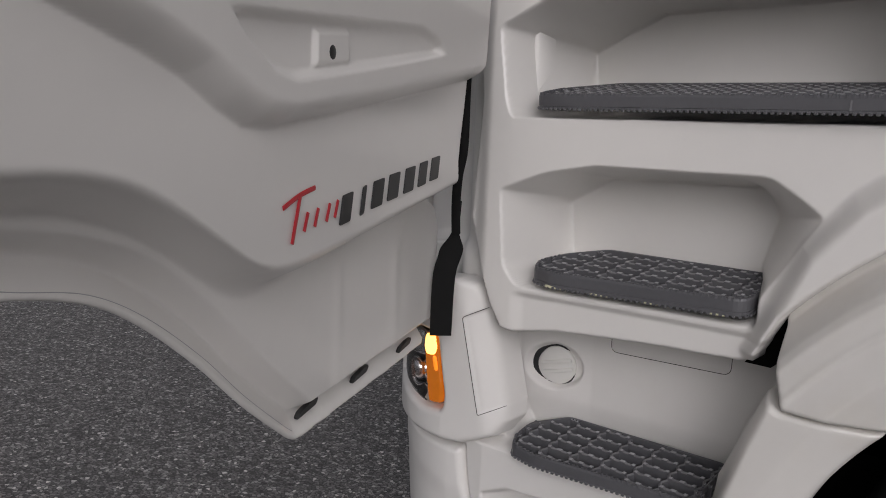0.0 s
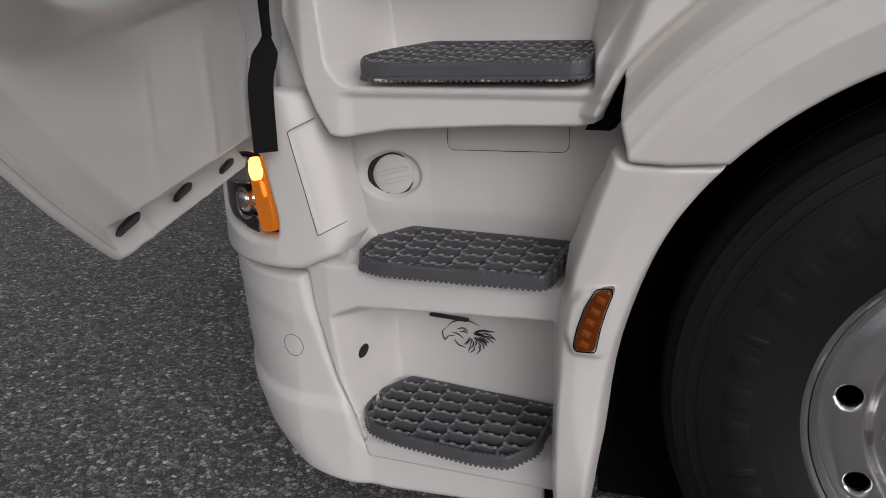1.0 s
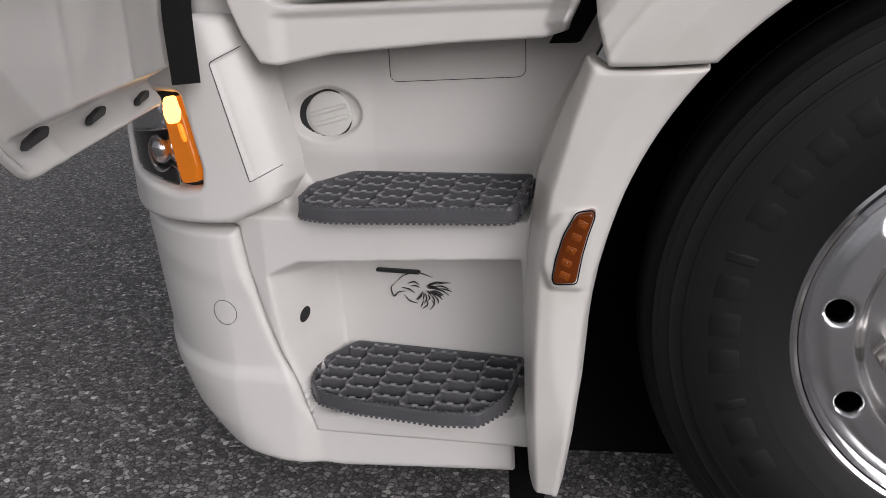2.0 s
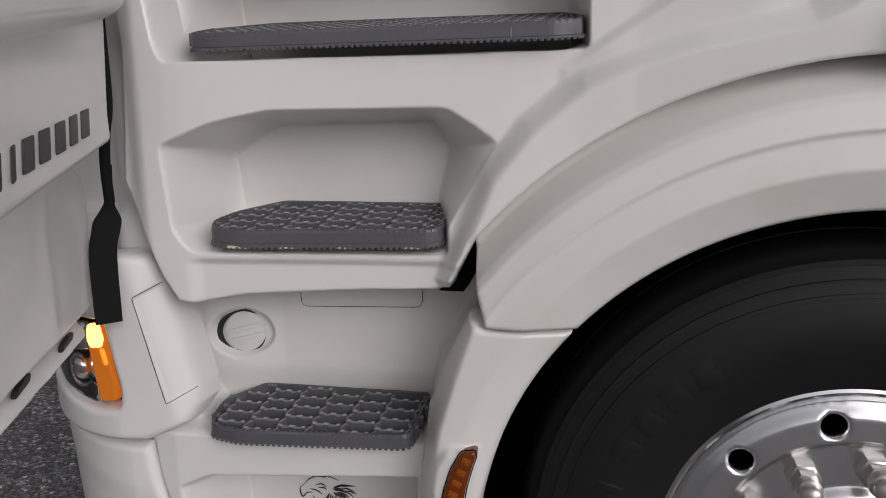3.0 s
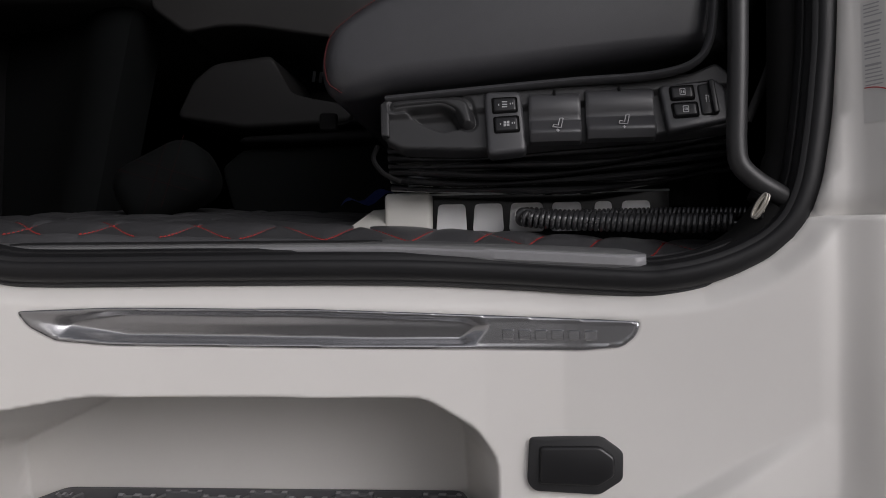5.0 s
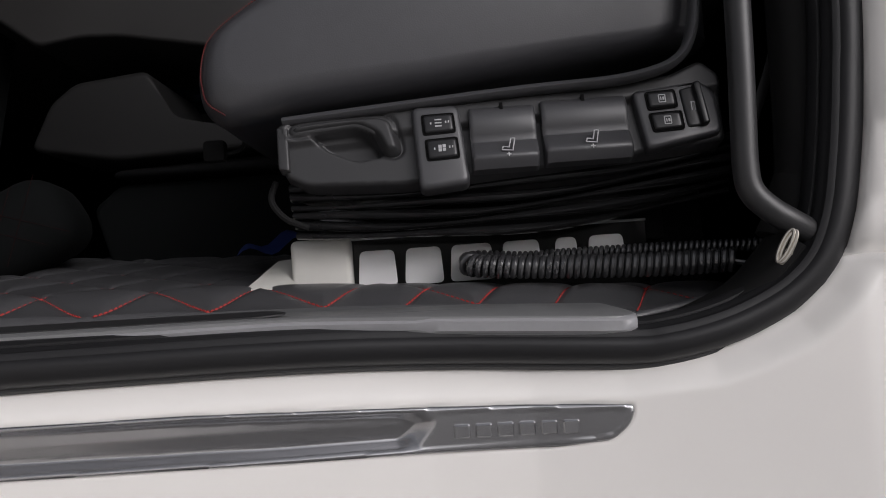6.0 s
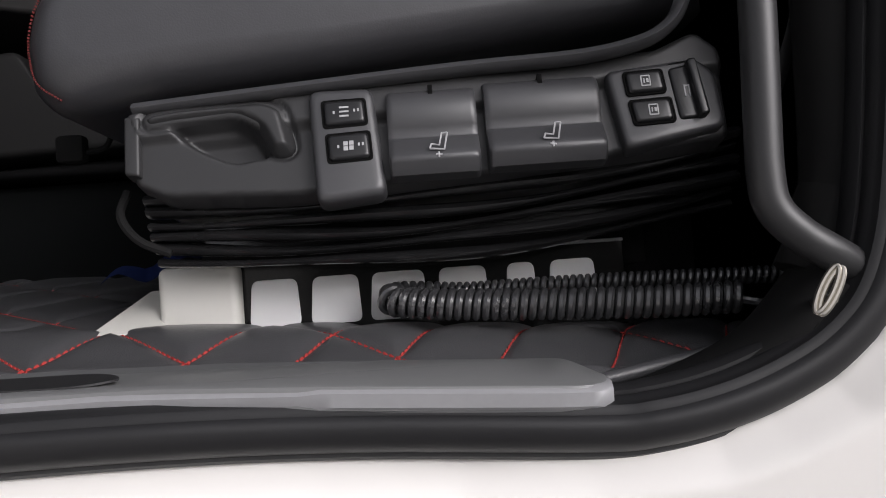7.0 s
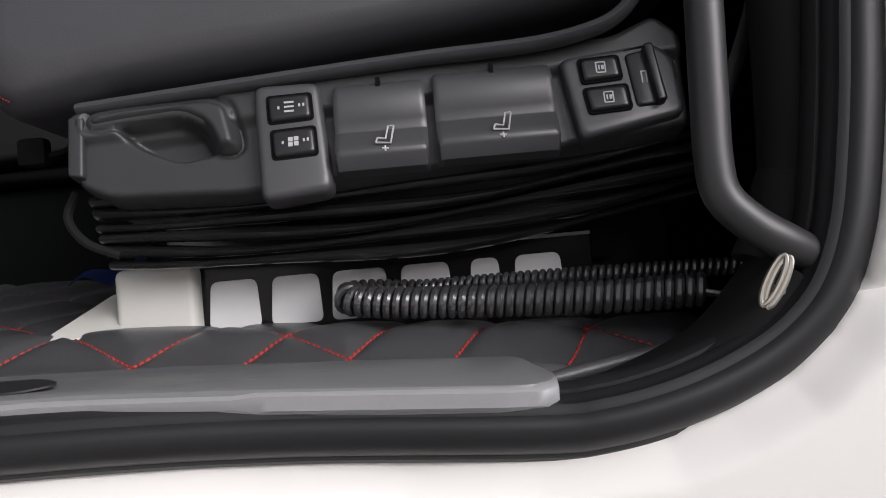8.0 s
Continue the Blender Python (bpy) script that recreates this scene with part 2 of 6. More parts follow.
def sheet(name, box, inside, depth, mat, step=0.005, lip=0.03, edge=0.006, basis=None):
    """A formed panel: a grid over box (a0, a1, b0, b1), cut along inside(a, b) < 0, pushed in by depth(a, b), with a rolled edge and a lip."""
    a0, a1, b0, b1 = box
    na, nb = int((a1 - a0) / step) + 1, int((b1 - b0) / step) + 1
    A, B = np.meshgrid(np.linspace(a0, a1, na), np.linspace(b0, b1, nb), indexing="ij")
    mid = inside((A[:-1, :-1] + A[1:, 1:]) / 2, (B[:-1, :-1] + B[1:, 1:]) / 2) < 0
    use = np.zeros((na + 1, nb + 1), int)
    for i in (0, 1):
        for j in (0, 1):
            use[i : i + na - 1, j : j + nb - 1] += mid
    use = use[:na, :nb]
    rim = (use > 0) & (use < 4)
    for _ in range(3):
        s, h = inside(A, B), 1e-4
        ga, gb = (inside(A + h, B) - s) / h, (inside(A, B + h) - s) / h
        g2 = np.maximum(ga * ga + gb * gb, 0.25)
        mv = np.clip(s, -1.2 * step, 1.2 * step)
        A, B = np.where(rim, A - mv * ga / g2, A), np.where(rim, B - mv * gb / g2, B)
    D = depth(A, B)
    if edge > 0:
        d = np.clip(-inside(A, B), 0, edge)
        D = D + edge - np.sqrt(np.clip(edge**2 - (edge - d) ** 2, 0, None))
    idx = np.full((na, nb), -1)
    idx[use > 0] = np.arange((use > 0).sum())
    pts = np.stack([A[use > 0], D[use > 0], B[use > 0]], 1)
    ii, jj = np.nonzero(mid)
    quads = np.stack([idx[ii, jj], idx[ii + 1, jj], idx[ii + 1, jj + 1], idx[ii, jj + 1]], 1)
    if lip > 0:
        seen = {}
        for q in quads.tolist():
            for k in range(4):
                e = (q[k], q[(k + 1) % 4])
                if (e[1], e[0]) in seen:
                    del seen[(e[1], e[0])]
                else:
                    seen[e] = 1
        ring = sorted({v for e in seen for v in e})
        back = {v: len(pts) + n for n, v in enumerate(ring)}
        pts = np.concatenate([pts, pts[ring] + (0, lip, 0)])
        quads = np.concatenate([quads, [[b, a, back[a], back[b]] for a, b in seen]])
    if basis is not None:
        m = np.array(basis)
        pts = pts @ m[:3, :3].T + m[:3, 3]
    return mesh_of(name, pts, quads.tolist(), mat)


def lathe(bm, profile, n=96, axis="Y", centre=(0, 0, 0)):
    """Turns (radius, along) pairs about an axis through centre."""
    rings = []
    for r, h in profile:
        ring = []
        for k in range(n):
            c, s = math.cos(2 * math.pi * k / n) * r, math.sin(2 * math.pi * k / n) * r
            p = {"Y": (c, h, s), "Z": (c, s, h), "X": (h, c, s)}[axis]
            ring.append(bm.verts.new(Vector(p) + Vector(centre)))
        rings.append(ring)
    for a, b in zip(rings, rings[1:]):
        for k in range(n):
            bm.faces.new((a[k], a[(k + 1) % n], b[(k + 1) % n], b[k]))
    return rings


def block(bm, x0, x1, y0, y1, z0, z1, bevel=0.0, seg=2, m=None):
    """A bevelled box."""
    tmp = bmesh.new()
    bmesh.ops.create_cube(tmp, size=1)
    for v in tmp.verts:
        v.co = Vector(((x0 + x1) / 2 + v.co.x * (x1 - x0), (y0 + y1) / 2 + v.co.y * (y1 - y0), (z0 + z1) / 2 + v.co.z * (z1 - z0)))
    if bevel > 0:
        bmesh.ops.bevel(tmp, geom=list(tmp.edges), offset=bevel, segments=seg, profile=0.5, affect="EDGES")
    graft(bm, tmp, m)


def graft(bm, tmp, m=None):
    idx = {v: bm.verts.new(m @ v.co if m else v.co) for v in tmp.verts}
    for f in tmp.faces:
        bm.faces.new([idx[v] for v in f.verts])
    tmp.free()


def prism(bm, outline, h0, h1, bevel=0.0, seg=2, m=None):
    """An outline in the xy plane pulled from h0 to h1 along z, with rounded top and bottom rims."""
    tmp = bmesh.new()
    o = np.array(outline, float)
    cen, half = (o.max(0) + o.min(0)) / 2, (o.max(0) - o.min(0)) / 2
    angles = np.linspace(0, math.pi / 2, seg + 1) if bevel > 0 else [0.0]
    levels = [(h0 + bevel - bevel * math.sin(a), bevel * (1 - math.cos(a))) for a in angles[::-1]]
    levels += [(h1 - bevel + bevel * math.sin(a), bevel * (1 - math.cos(a))) for a in angles]
    rings = []
    for h, inset in levels:
        rings.append([tmp.verts.new((*(cen + (p - cen) * (1 - inset / half)), h)) for p in o])
    n = len(o)
    tmp.faces.new(rings[0][::-1])
    tmp.faces.new(rings[-1])
    for a, b in zip(rings, rings[1:]):
        for k in range(n):
            tmp.faces.new((a[k], a[(k + 1) % n], b[(k + 1) % n], b[k]))
    bmesh.ops.recalc_face_normals(tmp, faces=tmp.faces)
    graft(bm, tmp, m)


# stands a prism's outline (x, z) upright on the side of the truck, thickness towards -y
def upright(y):
    return Matrix(((1, 0, 0, 0), (0, 0, -1, y), (0, 1, 0, 0), (0, 0, 0, 1)))


def smooth_path(pts, n=8):
    """A Catmull-Rom line through the points."""
    p = [np.array(q, float) for q in pts]
    p = [2 * p[0] - p[1]] + p + [2 * p[-1] - p[-2]]
    out = []
    for a, b, c, d in zip(p, p[1:], p[2:], p[3:]):
        for t in np.linspace(0, 1, n, endpoint=False):
            out.append(0.5 * (2 * b + (c - a) * t + (2 * a - 5 * b + 4 * c - d) * t * t + (3 * b - a - 3 * c + d) * t**3))
    return out + [p[-2]]


def tube(bm, pts, radius, n=12, flat=(1.0, 1.0), up=(0, 1, 0), closed=False):
    """A pipe along a line; flat squeezes its section."""
    pts = [Vector(p) for p in pts]
    rings, k = [], len(pts)
    for i, p in enumerate(pts):
        a = pts[i - 1] if (i or closed) else pts[i]
        b = pts[(i + 1) % k] if (i < k - 1 or closed) else pts[i]
        d = (b - a).normalized()
        u = Vector(up) - d * d.dot(Vector(up))
        u = u.normalized() if u.length > 1e-6 else d.orthogonal().normalized()
        w = d.cross(u)
        r = radius[i] if isinstance(radius, (list, tuple)) else radius
        rings.append([bm.verts.new(p + u * math.cos(2 * math.pi * j / n) * r * flat[0] + w * math.sin(2 * math.pi * j / n) * r * flat[1]) for j in range(n)])
    pairs = list(zip(rings, rings[1:])) + ([(rings[-1], rings[0])] if closed else [])
    for a, b in pairs:
        for j in range(n):
            bm.faces.new((a[j], a[(j + 1) % n], b[(j + 1) % n], b[j]))
    if not closed:
        bm.faces.new(rings[0][::-1])
        bm.faces.new(rings[-1])


def shut_line(outline, depth, parent, r=0.0009, closed=False):
    """A thin dark joint that follows a formed panel."""
    pts = []
    n = len(outline)
    for k in range(n if closed else n - 1):
        a, b = np.array(outline[k], float), np.array(outline[(k + 1) % n], float)
        for t in np.linspace(0, 1, max(2, int(np.linalg.norm(b - a) / 0.006)), endpoint=False):
            pts.append(a + (b - a) * t)
    if not closed:
        pts.append(np.array(outline[-1], float))
    bm = bmesh.new()
    tube(bm, [(p[0], float(depth(np.array([p[0]]), np.array([p[1]]))[0]) - 0.0004, p[1]) for p in pts], r, 6, closed=closed)
    return part("shut_line", bm, LINER, parent)


# ground ---------------------------------------------------------------------
bm = bmesh.new()
vs = [bm.verts.new(p) for p in ((-400, -400, 0), (400, -400, 0), (400, 400, 0), (-400, 400, 0))]
bm.faces.new(vs)
tagged(part("ground", bm, ASPHALT, None, "dark grey coarse asphalt with pale stones", smooth=False), category="ground", kind="structure")

# the truck ------------------------------------------------------------------
truck = tagged(new("truck"), "white heavy truck with open door and lit amber indicator", "truck")


def side(x):
    """The plan line of the cab side."""
    return np.interp(x, [-1.5, -1.2, -1.05, -0.89, -0.75, -0.54, -0.42, -0.34, -0.25, -0.1, 0.02, 0.6], [-0.05, -0.034, -0.022, 0.0, 0.016, 0.034, 0.044, 0.045, 0.036, 0.02, 0.014, 0.014])


def arc(r, a0, a1, n, c=(0.0, 0.49)):
    return [(c[0] + r * math.cos(radians(a)), c[1] + r * math.sin(radians(a))) for a in np.linspace(a0, a1, n)]


# cab side panel with two step recesses
OPENING = [(-1.038, 1.74), (-1.03, 1.694), (-1.012, 1.652), (-0.985, 1.624), (-0.94, 1.604), (-0.88, 1.599), (-0.73, 1.5985), (-0.52, 1.5945), (-0.4, 1.5895), (-0.27, 1.582), (-0.205, 1.587), (-0.176, 1.597), (-0.145, 1.612), (-0.122, 1.632), (-0.106, 1.652)]
OPENING_HOLE = sd_poly(OPENING + [(-0.09, 1.7), (-0.08, 1.8), (-0.078, 2.6), (-1.05, 2.6)])
PANEL = [(-1.17, 1.73)] + OPENING + [(0.0, 1.648), (-0.012, 1.458), (-0.026, 1.243)]
PANEL += arc(0.756, 92, 139, 16) + [(-0.612, 0.908), (-0.64, 0.9), (-0.778, 0.896), (-0.947, 0.886), (-1.03, 0.872), (-1.056, 0.876), (-1.08, 0.915), (-1.1, 0.965), (-1.145, 1.068), (-1.125, 1.281), (-1.14, 1.415)]
R4_OUT = rounded([(-1.082, 1.412), (-1.004, 1.45), (-0.833, 1.478), (-0.482, 1.473), (-0.43, 1.442), (-0.408, 1.41), (-0.406, 1.262), (-1.052, 1.256), (-1.064, 1.285)], 0.012)
R4_IN = rounded([(-1.045, 1.385), (-0.9, 1.452), (-0.505, 1.457), (-0.456, 1.412), (-0.448, 1.268), (-1.03, 1.264)], 0.008)
R3_OUT = rounded([(-1.068, 1.13), (-0.983, 1.163), (-0.893, 1.181), (-0.615, 1.183), (-0.571, 1.156), (-0.536, 1.131), (-0.614, 1.0), (-0.612, 0.957), (-1.025, 0.957), (-1.055, 0.99)], 0.012)
R3_IN = rounded([(-1.035, 1.1), (-0.946, 1.15), (-0.668, 1.157), (-0.642, 1.113), (-0.662, 1.024), (-0.655, 0.968), (-1.02, 0.968)], 0.008)
FLARE = [(-0.63, 0.92), (-0.56, 1.09), (-0.5, 1.165), (-0.42, 1.23), (-0.345, 1.262), (-0.259, 1.287), (-0.18, 1.3), (-0.13, 1.311), (-0.1, 1.327), (-0.084, 1.355), (-0.078, 1.4), (-0.077, 1.45), (-0.075, 1.9), (0.3, 1.9), (0.3, 0.6), (-0.4, 0.6)]
RIDGE = [(-0.45, 1.238), (-0.1, 1.456), (0.1, 1.456), (0.1, 1.1), (-0.45, 1.1)]
DISH = rounded([(-0.897, 1.567), (-0.806, 1.5695), (-0.594, 1.5655), (-0.42, 1.5575), (-0.264, 1.5505), (-0.269, 1.536), (-0.283, 1.5245), (-0.323, 1.5215), (-0.526, 1.5245), (-0.8, 1.531), (-0.857, 1.5365), (-0.885, 1.5515)], 0.006)


def panel_depth(x, z):
    y = side(x)
    flare = ramp01(-sd_poly(FLARE)(x, z) / 0.046 + 0.25) * (0.044 - 0.02 * ramp01((z - 1.29) / 0.1))
    ridge = ramp01(-sd_poly(RIDGE)(x, z) / 0.02 + 0.3) * 0.015 * ramp01((x + 0.48) / 0.12) * (1 - ramp01((x + 0.2) / 0.13))
    y = y - np.sqrt(flare**2 + ridge**2 + 1e-8)
    y = y + 0.008 * ramp01((0.95 - z) / 0.014) * ramp01((x + 1.04) / 0.03) * (x < -0.55)
    y = y + 0.016 * ramp01(1 - OPENING_HOLE(x, z) / 0.028)
    y = y + 0.02 * ramp01((-1.09 - x) / 0.05)
    y = y - 0.012 * ramp01((x + 0.36) / 0.28) * ramp01((z - 1.4) / 0.22) * ramp01((-0.03 - x) / 0.08)
    y = y + loft(R4_OUT, R4_IN, x, z) * (0.235 - y)
    y = y + loft(R3_OUT, R3_IN, x, z) * (0.165 - y)
    d = -sd_poly(DISH)(x, z)
    return y + 0.022 * ramp01(d / 0.006)


side_panel = part("side_panel", sheet("side_panel", (-1.18, 0.01, 0.86, 1.74), sd_poly(PANEL), panel_depth, PAINT, 0.0027, 0.05, 0.005), None, truck)

# black block in place of the shade between side panel and fender
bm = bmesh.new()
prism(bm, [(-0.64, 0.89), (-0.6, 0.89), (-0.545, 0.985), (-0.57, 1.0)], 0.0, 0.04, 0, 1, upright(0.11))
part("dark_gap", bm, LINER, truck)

# metal sill trim with a shallow dish and raised blocks
TRIM = rounded([(-0.897, 1.567), (-0.806, 1.5695), (-0.594, 1.5655), (-0.42, 1.5575), (-0.264, 1.5505), (-0.269, 1.536), (-0.283, 1.5245), (-0.323, 1.5215), (-0.526, 1.5245), (-0.8, 1.531), (-0.857, 1.5365), (-0.885, 1.5515)], 0.006)
TRIM_DISH = [(-0.884, 1.562), (-0.8, 1.5665), (-0.594, 1.5625), (-0.43, 1.5545), (-0.414, 1.547), (-0.43, 1.527), (-0.526, 1.5275), (-0.8, 1.534), (-0.852, 1.5395), (-0.873, 1.551)]
TRIM_DISH_IN = [(-0.845, 1.5535), (-0.79, 1.5615), (-0.594, 1.558), (-0.445, 1.5505), (-0.432, 1.5445), (-0.445, 1.533), (-0.526, 1.5335), (-0.79, 1.541)]


def trim_depth(x, z):
    mid_z = 1.5485 - 0.0265 * (x + 0.79)
    return side(x) - 0.0042 + (0.008 + 0.3 * np.clip(mid_z + 0.006 - z, 0, 0.03)) * loft(TRIM_DISH, TRIM_DISH_IN, x, z) + 0.002 * ramp01((-sd_poly(TRIM)(x, z)) / 0.004)


trim = part("sill_trim", sheet("sill_trim", (-0.912, -0.262, 1.518, 1.57), sd_poly(TRIM), trim_depth, BRUSHED, 0.0022, 0.01, 0.002), None, truck, "brushed metal sill trim with shallow dish")
for k in range(6):
    bm = bmesh.new()
    x = -0.402 + k * 0.0165
    block(bm, x, x + 0.0125, float(side(x)) - 0.0052, float(side(x)) + 0.006, 1.5325 - k * 0.0003, 1.543 - k * 0.0003, 0.0012, 1)
    part("raised_mark", bm, BRUSHED, trim, smooth=False)

# pull switch in the side panel
bm = bmesh.new()
prism(bm, rounded([(-0.376, 1.434), (-0.304, 1.436), (-0.283, 1.421), (-0.284, 1.393), (-0.307, 1.378), (-0.372, 1.381), (-0.379, 1.39)], 0.005), -0.02, 0.004, 0.002, 2, upright(0.042))
switch = part("socket_cover", bm, RUBBER, truck, "black plastic socket cover")
bm = bmesh.new()
prism(bm, rounded([(-0.366, 1.426), (-0.306, 1.4265), (-0.292, 1.416), (-0.293, 1.397), (-0.309, 1.387), (-0.367, 1.389)], 0.004), 0.0, 0.007, 0.003, 3, upright(0.041))
part("flap", bm, BUTTON, switch)

# upper wall behind the door opening, with the seam over the side panel
WALL = [(-0.112, 1.645), (0.003, 1.638), (-0.0075, 1.47), (0.75, 1.47), (0.75, 2.6), (-0.072, 2.6), (-0.074, 1.86), (-0.08, 1.75), (-0.09, 1.69), (-0.1, 1.658)]


def wall_depth(x, z):
    return side(x) - 0.006 - 0.028 * ramp01((x + 0.07) / 0.035) * (1 - 0.2 * ramp01((z - 1.7) / 0.5)) + 0.01 * ramp01((1.664 - z) / 0.012) * (x < 0.002)


part("cab_side_wall", sheet("cab_side_wall", (-0.13, 0.76, 1.46, 2.61), sd_poly(WALL), wall_depth, PAINT, 0.009, 0.03, 0.003), None, truck)
REAR = [(0.0, 1.455), (-0.018, 1.245), (0.6, 1.245), (0.6, 1.455)]
part("rear_side_panel", sheet("rear_side_panel", (-0.03, 0.61, 1.235, 1.465), sd_poly(REAR), lambda x, z: side(x) - 0.075 - 0.01 * ramp01((1.31 - z) / 0.03), PAINT, 0.006, 0.06, 0.008), None, truck)
# black filler for the shade behind the rear panels
bm = bmesh.new()
block(bm, -0.05, 0.7, 0.04, 0.08, 1.2, 1.64, 0.01)
part("dark_gap", bm, LINER, truck)

# front fender, upper ring and lower foot
FUP = arc(0.56, 42.5, 137.4, 40) + [(-0.541, 0.868), (-0.575, 0.99)] + arc(0.775, 140, 40, 30) + [(0.541, 0.868)]


def fender_depth(x, z):
    r = np.hypot(x, z - 0.49)
    return np.interp(r, [0.55, 0.608, 0.616, 0.66, 0.667, 0.674, 0.7, 0.712, 0.728, 0.745, 0.78], [-0.026, -0.054, -0.058, -0.053, -0.0572, -0.0535, -0.049, -0.038, -0.008, 0.026, 0.05])


part("front_fender", sheet("front_fender", (-0.62, 0.62, 0.86, 1.28), sd_poly(FUP), fender_depth, DUSTY, 0.0032, 0.05, 0.005), None, truck)
FLOW = [(-0.541, 0.863), (-0.4175, 0.863)] + arc(0.56, 138.2, 158, 9) + [(-0.5335, 0.661), (-0.5465, 0.62), (-0.5585, 0.575), (-0.567, 0.53), (-0.572, 0.49), (-0.579, 0.4), (-0.592, 0.3), (-0.61, 0.2), (-0.668, 0.205), (-0.671, 0.335), (-0.673, 0.477), (-0.665, 0.593), (-0.652, 0.709), (-0.616, 0.796), (-0.575, 0.88)]
FLOW_CREASE = [(-0.55, 0.9), (-0.585, 0.8), (-0.615, 0.7), (-0.632, 0.6), (-0.64, 0.45), (-0.645, 0.15), (-0.3, 0.1), (-0.3, 0.95)]
POCKET = rounded([(-0.624, 0.655), (-0.604, 0.682), (-0.548, 0.684), (-0.568, 0.555), (-0.62, 0.562), (-0.634, 0.605)], 0.012)


def foot_depth(x, z):
    c = sd_poly(FLOW_CREASE)(x, z)
    y = -0.05 + 0.085 * ramp01(c / 0.045 + 0.12) + np.interp(np.hypot(x, z - 0.49), [0.55, 0.606, 0.614], [0.026, 0.002, 0.0]) * ramp01((z - 0.28) / 0.17)
    return y - 0.013 * ramp01(-sd_poly(POCKET)(x, z) / 0.014) + 0.03 * ramp01((0.35 - z) / 0.2)


part("fender_foot", sheet("fender_foot", (-0.69, -0.39, 0.19, 0.89), sd_poly(FLOW), foot_depth, DUSTY, 0.0042, 0.06, 0.006), None, truck)

# amber side marker
bm = bmesh.new()
prism(bm, rounded([(-0.576, 0.679), (-0.5555, 0.683), (-0.5535, 0.676), (-0.5615, 0.652), (-0.5695, 0.622), (-0.577, 0.581), (-0.6055, 0.578), (-0.6085, 0.585), (-0.603, 0.615), (-0.5925, 0.648)], 0.006), -0.02, 0.009, 0.004, 3, upright(-0.06))
marker = part("side_marker", bm, AMBER, truck, "amber side marker lamp")
for k in range(5):
    bm = bmesh.new()
    x, z = (-0.5915, -0.589, -0.583, -0.576, -0.568)[k], 0.592 + k * 0.0185
    block(bm, x - 0.0075, x + 0.0075, -0.0705, -0.0665, z - 0.0055, z + 0.0055, 0.002, 2, Matrix.Translation((x, 0, z)) @ pose(0, 0, 0, 0, 22, 0) @ Matrix.Translation((-x, 0, -z)))
    block(bm, x - 0.003, x + 0.003, -0.0722, -0.0705, z - 0.003, z + 0.003, 0.001, 1)
    part("led", bm, AMBER_LED, marker)
bm = bmesh.new()
tube(bm, [(x, -0.064, z) for x, z in rounded([(-0.577, 0.681), (-0.554, 0.685), (-0.552, 0.676), (-0.56, 0.652), (-0.568, 0.622), (-0.5755, 0.579), (-0.6065, 0.576), (-0.61, 0.585), (-0.6045, 0.615), (-0.594, 0.649)], 0.006)], 0.001, 6, closed=True)
part("frame", bm, LINER, marker, "dark moulded frame")

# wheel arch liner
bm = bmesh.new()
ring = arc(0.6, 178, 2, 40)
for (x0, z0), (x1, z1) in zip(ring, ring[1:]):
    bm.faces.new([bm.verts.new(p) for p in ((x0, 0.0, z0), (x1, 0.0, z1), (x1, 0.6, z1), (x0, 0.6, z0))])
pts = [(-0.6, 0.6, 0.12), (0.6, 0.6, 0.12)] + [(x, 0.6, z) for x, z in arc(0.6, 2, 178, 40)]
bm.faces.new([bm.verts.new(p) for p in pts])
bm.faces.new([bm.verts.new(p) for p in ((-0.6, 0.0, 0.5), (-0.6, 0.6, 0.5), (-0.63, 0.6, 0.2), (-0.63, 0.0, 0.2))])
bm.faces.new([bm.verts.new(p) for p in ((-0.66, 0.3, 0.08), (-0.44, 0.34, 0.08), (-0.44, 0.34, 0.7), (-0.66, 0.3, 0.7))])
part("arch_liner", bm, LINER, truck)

# step box under the cab, with filler panel and lowest recess
BOX = [(-1.3, 1.0), (-1.19, 0.63), (-1.145, 0.612), (-1.135, 0.54), (-1.113, 0.458), (-1.09, 0.386), (-1.064, 0.33), (-1.054, 0.29), (-1.04, 0.24), (-0.664, 0.24), (-0.664, 0.6), (-0.64, 0.73), (-0.59, 0.85), (-0.55, 0.93), (-0.6, 1.0)]
BAY_OUT = [(-1.07, 0.63), (-0.667, 0.63), (-0.63, 0.73), (-0.5, 0.95), (-0.5, 1.1), (-1.118, 1.1), (-1.114, 0.9), (-1.102, 0.75), (-1.085, 0.67)]
BAY_IN = [(-1.055, 0.638), (-0.69, 0.638), (-0.66, 0.76), (-0.56, 0.95), (-0.56, 1.1), (-1.108, 1.1), (-1.104, 0.9), (-1.092, 0.75), (-1.075, 0.675)]
R1_OUT = rounded([(-1.099, 0.53), (-1.045, 0.555), (-0.676, 0.572), (-0.672, 0.3), (-1.048, 0.27), (-1.061, 0.335), (-1.082, 0.4)], 0.006)
R1_IN = rounded([(-1.05, 0.515), (-0.695, 0.54), (-0.69, 0.285), (-1.032, 0.285), (-1.042, 0.36)], 0.006)
HATCH = rounded([(-0.915, 0.93), (-0.915, 0.83), (-0.693, 0.836), (-0.693, 0.93)], 0.012)
CUP = rounded([(-1.092, 0.776), (-1.075, 0.812), (-1.022, 0.833), (-0.976, 0.812), (-0.962, 0.775), (-0.978, 0.745), (-1.03, 0.725), (-1.075, 0.744)], 0.025)


